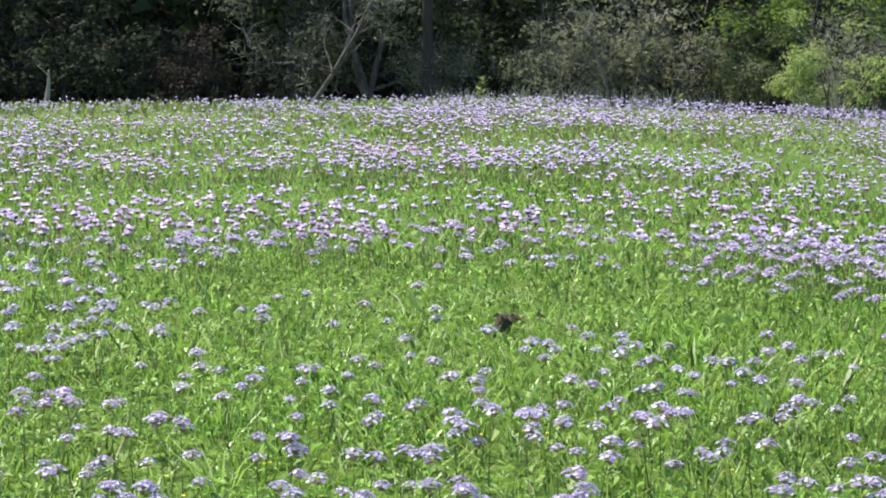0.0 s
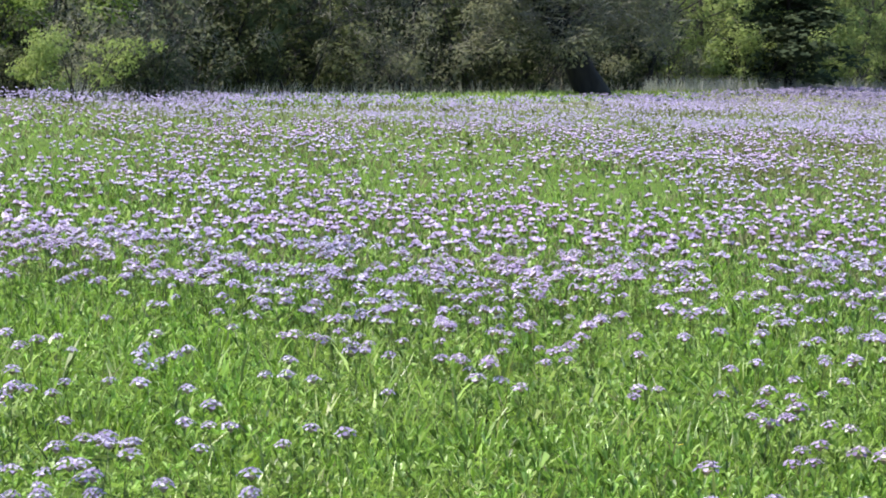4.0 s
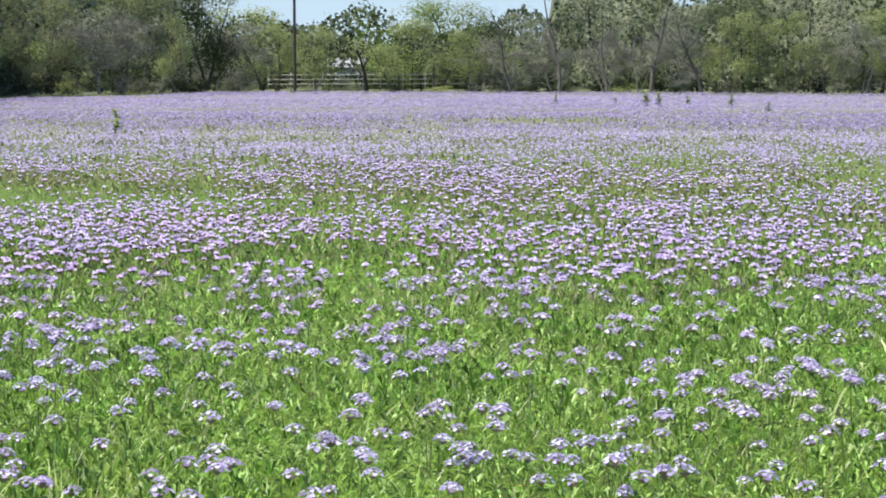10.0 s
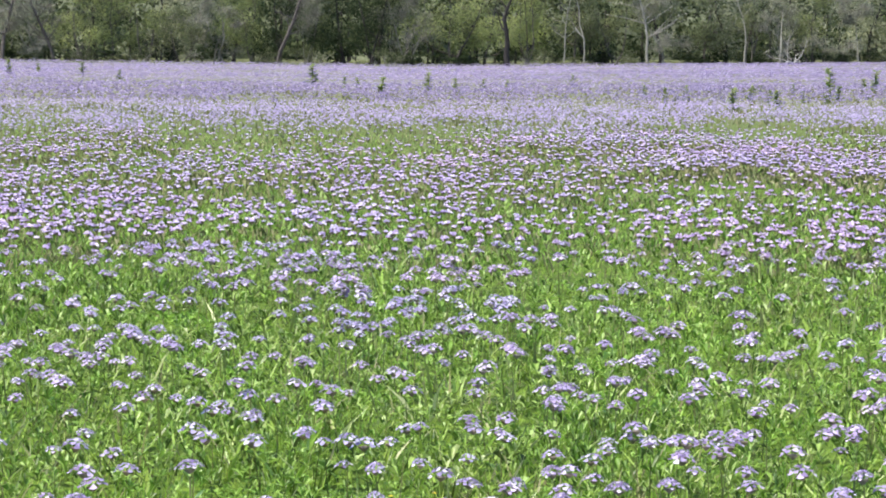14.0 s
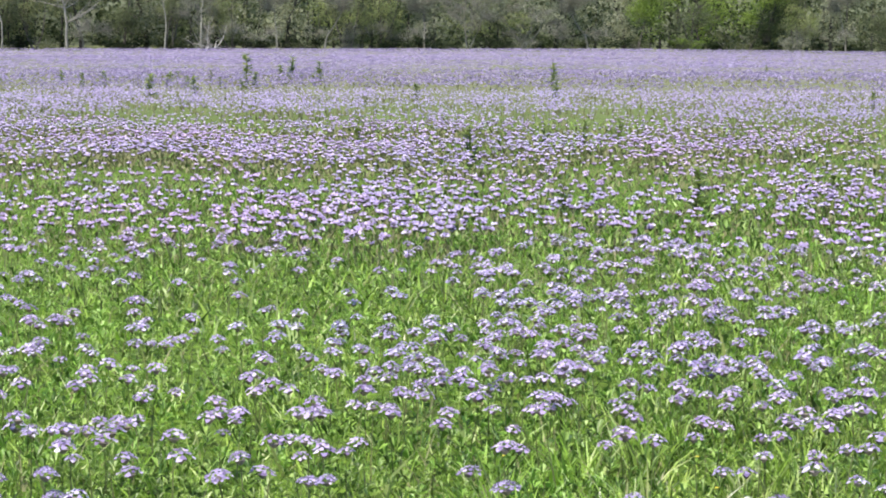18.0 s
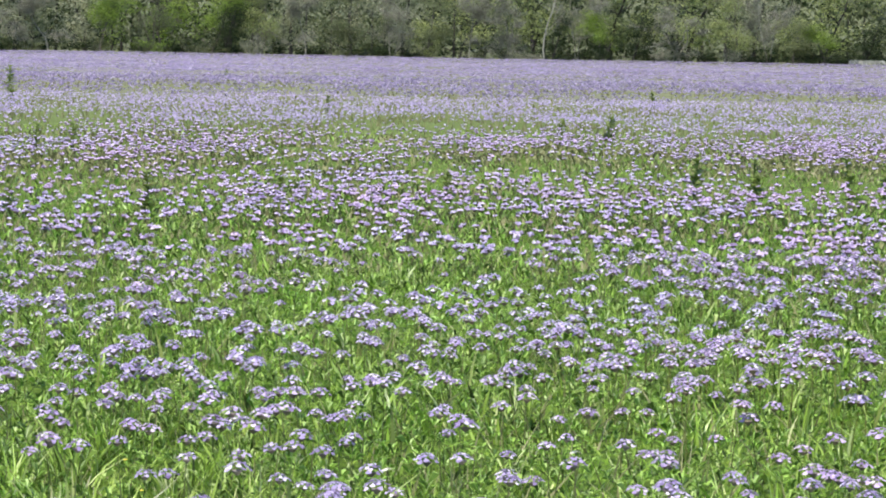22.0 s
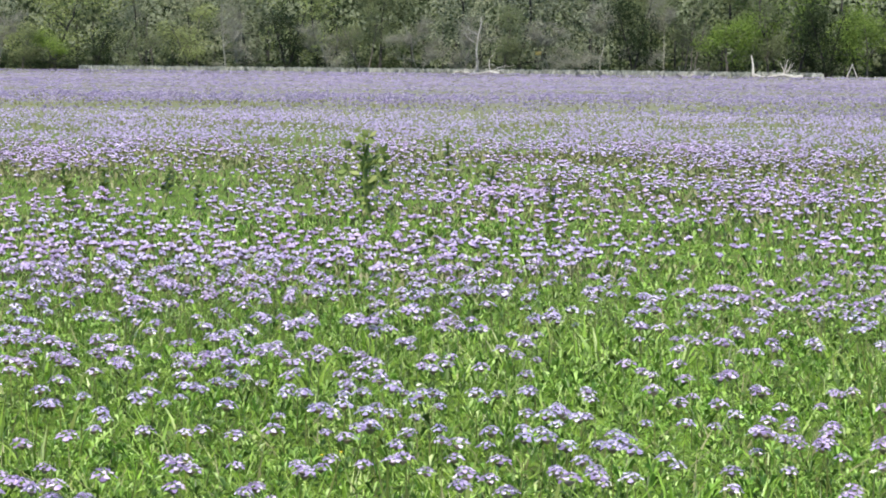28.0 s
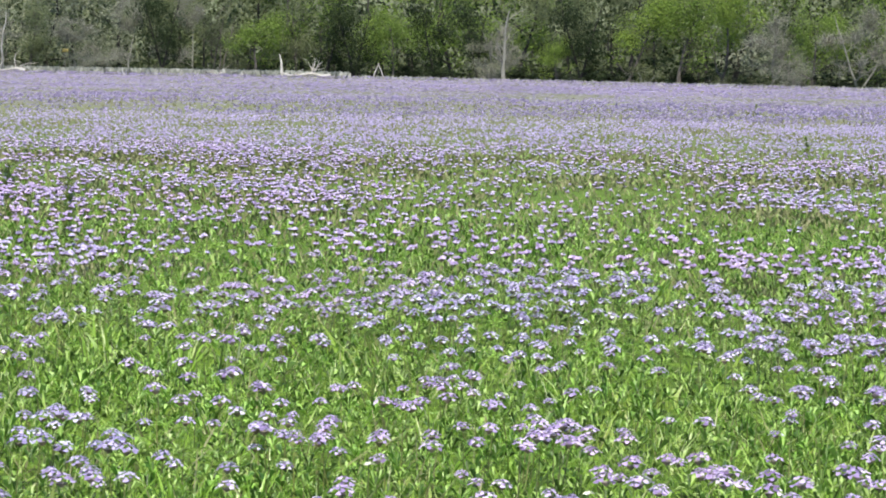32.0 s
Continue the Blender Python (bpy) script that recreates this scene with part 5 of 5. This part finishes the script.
# many heads stand in twos and threes
twin = np.flatnonzero(rs.uniform(0, 1, len(a)) < 0.2)
mate = rs.randint(0, len(a), len(twin))
a[twin] = a[mate] + rs.normal(0, 0.045, len(twin)) / np.radians(r[mate])
r[twin] = r[mate] + rs.normal(0, 0.05, len(twin))
for k in range(8):
    s = np.flatnonzero((r < 10.5) == (k < 4))[k % 4::4]
    n = len(a[s])
    tall = rs.uniform(0.19, 0.275, n)
    p, w = spots(a[s], r[s]), 0.034 * rs.uniform(0.72, 1.2, n)
    yaw, lean = rs.uniform(0, 6.3, n), rs.normal(0, 0.12, (n, 2))
    top = p + np.stack([lean[:, 0] * tall, lean[:, 1] * tall, tall], -1)
    v, f = floret_dome(18, 3, 0.28, 0.6, 40 + k) if k < 4 else floret_dome(11, 3, 0.37, 0.6, 40 + k)
    tilt = rs.normal(0, 0.25, (n, 2))
    scatter(fl, v, f, top, yaw, w, w, tilt)
    v, f = cone(4, 0.1, -0.42, 0.5, -0.06)
    scatter(fl, v, f, top, yaw, w, w, None, 1)
    scatter(fl, np.array([(-1, 0, 0), (1, 0, 0), (0, 0, 1)]), SPIKE_F, p, yaw, np.full(n, 0.0035), tall, lean, 2)


# 14 to 34 m: lumpy heads of a few facets
def lumps(count, sides, seed):
    """A small domed head as a few blunt ragged lumps, each with its own shade."""
    q = np.random.RandomState(seed)
    vs, fs, size = [], [], 1.2 / math.sqrt(count)
    for k in range(count):
        v, f = tent(sides, 0.5, seed + k)
        a, far = 6.2832 * k / count + q.uniform(-0.5, 0.5), q.uniform(0.3, 0.75)
        off = np.array([math.cos(a) * far, math.sin(a) * far, 0.25 - 0.45 * far + q.uniform(-0.12, 0.16)])
        fs.append(f + sum(len(o) for o in vs))
        vs.append(v * np.array([size, size, 0.7]) + off)
    return np.concatenate(vs), np.concatenate(fs)


for r0, r1, count, sides in ((14.0, 22.0, 6, 3), (22.0, 34.0, 4, 3)):
    a, r = sample(rs, r0, r1, 120, lambda a, r: np.interp(r, [14, 24], [0.96, 1.12]) * sown(a, r))
    for k in range(4):
        s = slice(k, None, 4)
        n = len(a[s])
        tall = rs.uniform(0.17, 0.275, n)
        foot = spots(a[s], r[s])
        p = foot + np.stack([0 * tall, 0 * tall, tall], -1)
        w = 0.034 * rs.uniform(0.68, 1.2, n) * np.interp(r[s], [14, 17, 34], [0.92, 0.80, 0.74])
        yaw = rs.uniform(0, 6.3, n)
        v, f = lumps(count, sides, 60 + k * 5)
        scatter(fl, v, f, p, yaw, w, w * 1.5, rs.normal(0, 0.35, (n, 2)))
        v, f = tent(3, -0.55, 70 + k)
        scatter(fl, v * np.array([0.75, 0.75, 1.0]) - np.array([0, 0, 0.14]), f[:, ::-1], p, yaw, w, w, None, 1)
        for j in range(3):
            scatter(fl, PAD_V, PAD_F, foot + rs.normal(0, 0.09, (n, 3)) * np.array([1, 1, 0]) + np.array([0, 0, 0.03]), rs.uniform(0, 6.3, n), 0.040 * rs.uniform(0.5, 1.4, n) * (r[s] / 20) ** 0.6, rs.uniform(0.05, 0.12, n), None, 3 + (j > 0) * (rs.uniform(0, 1, n) < np.where(a[s] < 26, 0.7, 0.15 if r0 > 20 else 0.4)))
tagged(part("verbena_meadow", fl, [PETAL, CALYX, STEM, DRAB, BROAD]), "drifts of lilac verbena in bloom over green grass", "flowers", kind="stuff")

ff = Buf()
WEDGE_V = np.array([(-1, 0.25, -0.25), (0.9, -0.3, -0.2), (0.15, 0.55, 0.35), (-0.1, -0.5, 0.6)])
WEDGE_F = np.array([(0, 1, 2), (0, 3, 1)])
for r0, r1, dens, share, size, low in ((34.0, 52.0, 110, 1.0, 0.0275, 0.5), (52.0, 80.0, 70, 0.52, 0.044, 0.25), (80.0, 130.0, 40, 0.22, 0.062, 0.0), (130.0, 215.0, 14, 0.075, 0.10, 0.0)):
    a, r = sample(rs, r0, r1, dens, lambda a, r: share * sown(a, r))
    for k in range(4):
        s = slice(k, None, 4)
        n = len(a[s])
        p = spots(a[s], r[s], 0.17) + np.stack([np.zeros(n), np.zeros(n), rs.uniform(0, 0.10, n)], -1)
        w = size * rs.uniform(0.65, 1.3, n) * (1 if r0 < 50 else r[s] / r0) * (1.5 if r0 > 70 else 1.0)
        v, f = tent(3, 0.8, 80 + k) if r0 < 50 else (WEDGE_V, WEDGE_F)
        tall, spent = np.minimum(w, (0.045 if r0 < 60 else 0.026) * rs.uniform(0.7, 1.3, n)), rs.uniform(0, 1, n) < np.interp(a[s], [80, 95], [0.02, 0.16]) * (r0 > 70)
        for slot, g in ((0, ~spent), (1, spent)):
            scatter(ff, v, f, p[g], rs.uniform(0, 6.3, int(g.sum())), w[g], tall[g], rs.normal(0, 0.3, (int(g.sum()), 2)), slot)
        g = rs.uniform(0, 1, n) < low
        q, m = p[g] - np.array([0, 0, 0.17]), int(g.sum())
        scatter(ff, SPIKE_V, SPIKE_F, q + rs.normal(0, 0.15, (m, 3)) * np.array([1, 1, 0]), rs.uniform(0, 6.3, m), w[g] * 1.2, rs.uniform(0.07, 0.14, m), None, 1)
tagged(part("distant_verbena", ff, [BLOOM, DRAB]), "far lilac haze of verbena reaching the trees", "flowers", kind="stuff")

# ---------------------------------------------------------------- grass and low leaves
def lushness(a, r):
    x, y = r * np.sin(np.radians(a)), r * np.cos(np.radians(a))
    return 0.5 + 0.9 * drift(x, y, 0.7) * (0.4 + 0.7 * drift(x + 9, y, 2.6)) + 0.35 * drift(x, y, 0.22)


gr = Buf()
for r0, r1, dens, width, tall in ((0.8, 5.3, 420, 0.008, 0.09), (5.3, 8.0, 700, 0.0075, 0.08), (8.0, 12.0, 480, 0.009, 0.085), (12.0, 16.0, 400, 0.009, 0.075), (16.0, 24.0, 190, 0.012, 0.062), (24.0, 38.0, 80, 0.017, 0.06)):
    a, r = sample(rs, r0, r1, dens)
    n = len(a)
    h = tall * lushness(a, r) * rs.uniform(0.4, 1.5, n)
    w = width * rs.uniform(0.6, 1.5, n)
    lean = rs.normal(0, 0.6, (n, 2))
    dull = rs.uniform(0, 1, n) < np.interp(r, [11, 15, 24], [0, 0.4, 0.55]) * np.interp(a, [12, 28], [0.25, 1.0])
    for slot, g in ((0, ~dull), (1, dull)):
        scatter(gr, SPIKE_V, SPIKE_F, spots(a[g], r[g], -0.01), rs.uniform(0, 6.3, int(g.sum())), w[g], h[g], lean[g], slot)
# faded and dry bits low among the green
for r0, r1, dens, width in ((5.3, 9.0, 110, 0.008), (9.0, 14.0, 60, 0.011)):
    a, r = sample(rs, r0, r1, dens, lambda a, r: np.interp(a, [0, 20, 45], [0.15, 0.35, 1.0]) * dens * np.clip(1.6 * drift(r * np.sin(np.radians(a)) + 5, r * np.cos(np.radians(a)), 0.8) - 0.3, 0, 1))
    n = len(a)
    scatter(gr, SPIKE_V, SPIKE_F, spots(a, r, 0.0), rs.uniform(0, 6.3, n), width * rs.uniform(0.6, 1.6, n), rs.uniform(0.06, 0.15, n), rs.normal(0, 0.7, (n, 2)), 1)
# tufts of broad blades, standing in patches
for r0, r1, dens, width, blades in ((5.3, 9.0, 26, 0.011, 9), (9.0, 15.0, 12, 0.016, 6)):
    a, r = sample(rs, r0, r1, dens, lambda a, r: dens * np.clip(3.2 * drift(r * np.sin(np.radians(a)) + 31, r * np.cos(np.radians(a)), 1.3) - 1.3, 0.05, 1))
    n = len(a)
    high = rs.uniform(0.09, 0.17, n)
    for _ in range(blades):
        lean = rs.normal(0, 0.5, (n, 2))
        scatter(gr, BLADE_V, BLADE_F, spots(a, r, -0.01) + np.concatenate([lean * 0.05, np.zeros((n, 1))], 1), rs.uniform(0, 6.3, n), width * rs.uniform(0.6, 1.4, n), high * rs.uniform(0.6, 1.15, n), lean)
tagged(part("meadow_grass", gr, [GRASS, DRAB]), "bright green spring grass blades between the flowers", "grass", kind="stuff")


def rosette(leaves, seed):
    """A small leafy plant of arching leaves, radius and height 1."""
    q = np.random.RandomState(seed)
    v, f = [], []
    for k in range(leaves):
        a, up, ln = 6.2832 * k / leaves + q.uniform(-0.4, 0.4), q.uniform(0.25, 1.0), q.uniform(0.6, 1.1)
        d, s = np.array([math.cos(a), math.sin(a), 0]), np.array([-math.sin(a), math.cos(a), 0])
        z = np.array([0, 0, 1.0])
        o = len(v)
        wide = ln * q.uniform(0.14, 0.27)
        v += [d * 0.05 + z * up * 0.2, d * ln * 0.5 - s * wide + z * up * 0.85, d * ln + z * up * q.uniform(0.6, 1.1), d * ln * 0.5 + s * wide + z * up * 0.85]
        f.append((o, o + 1, o + 2, o + 3))
    return np.array(v), np.array(f)


br = Buf()
for r0, r1, dens, size, leaves in ((0.8, 5.3, 60, 0.05, 5), (5.3, 7.5, 380, 0.027, 6), (7.5, 10.0, 230, 0.036, 5), (10.0, 14.0, 150, 0.041, 4), (14.0, 20.0, 70, 0.045, 3)):
    a, r = sample(rs, r0, r1, dens)
    for k in range(3):
        s = slice(k, None, 3)
        n = len(a[s])
        lush = lushness(a[s], r[s])
        v, f = rosette(leaves, 30 + k)
        up = rs.uniform(0.0, 0.065, n) * lush
        scatter(br, v, f, spots(a[s], r[s]) + np.stack([0 * up, 0 * up, up], -1), rs.uniform(0, 6.3, n), size * rs.uniform(0.5, 1.3, n), 1.5 * size * lush * rs.uniform(0.5, 1.4, n))
tagged(part("meadow_leaves", br, BROAD), "low broad green leaves among the grass", "leaves", kind="stuff")
# a few long pale grass blades
lg = Buf()
a, r = sample(rs, 5.4, 12.0, 2.2)
n = len(a)
scatter(lg, BLADE_V, BLADE_F, spots(a, r), rs.uniform(0, 6.3, n), rs.uniform(0.010, 0.02, n), rs.uniform(0.16, 0.26, n), rs.normal(0, 0.4, (n, 2)))
tagged(part("long_grass", lg, WEED), "long broad grass blades standing out of the meadow", "grass", kind="stuff")

# small yellow blossoms low in the grass
yb = Buf()
a, r = sample(rs, 5.4, 8.2, 30, lambda a, r: 30 * np.exp(-((a + 3) / 6) ** 2) * (drift(r * a * 0.3, r * 3, 1.0) > 0.5) + 0.5)
n = len(a)
v, f = tent(6, 0.3, 3)
scatter(yb, v, f, spots(a, r, 0.11), rs.uniform(0, 6.3, n), np.full(n, 0.008), np.full(n, 0.008), rs.normal(0, 0.4, (n, 2)))
tagged(part("yellow_blossoms", yb, YELLOW), "tiny yellow blossoms low in the grass", "flowers", kind="stuff")

# single white blossoms
for a, r in ((87.75, 6.95), (82.65, 6.5), (114.0, 6.45), (107.6, 9.0), (118.3, 7.4), (92.2, 7.3), (123.5, 7.0)):
    ob = thing("white_blossom", Matrix.Translation(on_ground(a, r)), "single white blossom on a short stem in the grass", "flower", "white blossoms")
    v, f = floret_dome(3, 5, 0.9, 0.2, 5)
    part("petals", Buf().add(v * 0.014 + np.array([0, 0, 0.2]), f), WHITE, ob)
    b = Buf()
    tube(b, [(0.01, 0, -0.01), (0, 0, 0.2)], [0.003, 0.002], 5)
    part("stem", b, STEM, ob)

# a clod of bare earth with dead leaves in the grass
clod = thing("earth_clod", Matrix.Translation(on_ground(1.75, 11.1)) @ pose(0, 0, 0, 0, 0, 40), "small brown clod of bare earth in the grass", "earth")
q = np.random.RandomState(14)
ring = [(0.055 * math.cos(t) * q.uniform(0.8, 1.2), 0.045 * math.sin(t) * q.uniform(0.8, 1.2)) for t in np.arange(0, 6.28, 0.57)]
cv = [(x, y, -0.01) for x, y in ring] + [(x * 0.75, y * 0.75, q.uniform(0.07, 0.095)) for x, y in ring] + [(0.01, 0, 0.11)]
m = len(ring)
cf = [(i, (i + 1) % m, m + (i + 1) % m) for i in range(m)] + [(i, m + (i + 1) % m, m + i) for i in range(m)] + [(m + i, m + (i + 1) % m, 2 * m) for i in range(m)]
part("lump", Buf().add(cv, cf), EARTH, clod)
b = Buf()
for _ in range(14):
    x, y, t = q.uniform(-0.08, 0.2), q.uniform(-0.08, 0.08), q.uniform(0, 6.3)
    dx, dy = 0.03 * math.cos(t), 0.03 * math.sin(t)
    b.add([(x - dx, y - dy, 0.07), (x + dy * 0.3, y - dx * 0.3, 0.10), (x + dx, y + dy, 0.08), (x - dy * 0.3, y + dx * 0.3, 0.09)], [(0, 1, 2, 3)])
tagged(part("dead_leaves", b, LEAF["rust"], clod), kind="stuff")

# dry pale grass and green weeds along the wood's edge
dg = Buf()
rr_ = np.random.RandomState(3)
for a0, a1, n, off, tall, wide in ((0, 8, 900, (6, 9), 0.4, 0.016), (9, 24, 1800, (1, 5), 0.4, 0.02), (24, 33.5, 4500, (-0.5, 3), 0.5, 0.03), (34, 97, 2500, (-1, 3), 0.32, 0.07), (99, 117.5, 9000, (-3.5, 1.0), 0.52, 0.6), (117.5, 134, 2200, (-1, 1.5), 0.3, 0.25)):
    a = rr_.uniform(a0, a1, n)
    r = edge(a) + rr_.uniform(*off, n)
    scatter(dg, SPIKE_V, SPIKE_F, spots(a, r), rr_.uniform(0, 6.3, n), wide * rr_.uniform(0.5, 1.5, n), tall * rr_.uniform(0.4, 1.3, n), rr_.normal(0, 0.3, (n, 2)))
tagged(part("dry_grass", dg, DRY), "pale dry grass along the wood's edge", "grass", kind="stuff")
eg = Buf()
a = rr_.uniform(13.5, 25.5, 9000)
r = edge(a) + rr_.uniform(-6.5, 3, len(a))
scatter(eg, SPIKE_V, SPIKE_F, spots(a, r), rr_.uniform(0, 6.3, len(a)), 0.06 * rr_.uniform(0.5, 1.5, len(a)), 0.15 * rr_.uniform(0.5, 1.3, len(a)), rr_.normal(0, 0.5, (len(a), 2)), 1)
a = np.concatenate([rr_.uniform(24, 27, 1500), rr_.uniform(31.5, 38.5, 3000), rr_.uniform(-13, 3, 2500), rr_.uniform(45, 60, 2500)])
r = edge(a) + rr_.uniform(-1.5, 4, len(a))
scatter(eg, SPIKE_V, SPIKE_F, spots(a, r), rr_.uniform(0, 6.3, len(a)), 0.07 * rr_.uniform(0.5, 1.5, len(a)), 0.17 * rr_.uniform(0.5, 1.3, len(a)), rr_.normal(0, 0.5, (len(a), 2)))
tagged(part("edge_grass", eg, [WEED, GRASS]), "green grass strip before the trees", "grass", kind="stuff")

# verbenas round the spot where the camera turns
foot = np.random.RandomState(21)
fb = Buf()
a, r = sample(foot, 1.3, 5.4, 90, sown, -115, 245)
n = len(a)
tall, p, w = foot.uniform(0.19, 0.275, n), spots(a, r), 0.034 * foot.uniform(0.72, 1.2, n)
yaw, lean = foot.uniform(0, 6.3, n), foot.normal(0, 0.12, (n, 2))
top = p + np.stack([lean[:, 0] * tall, lean[:, 1] * tall, tall], -1)
v, f = floret_dome(18, 3, 0.28, 0.6, 48)
scatter(fb, v, f, top, yaw, w, w, foot.normal(0, 0.25, (n, 2)))
v, f = cone(4, 0.1, -0.42, 0.5, -0.06)
scatter(fb, v, f, top, yaw, w, w, None, 1)
scatter(fb, np.array([(-1, 0, 0), (1, 0, 0), (0, 0, 1)]), SPIKE_F, p, yaw, np.full(n, 0.0035), tall, lean, 2)
tagged(part("verbena_patch", fb, [PETAL, CALYX, STEM]), "lilac verbena in bloom scattered through green grass", "flowers", kind="stuff")
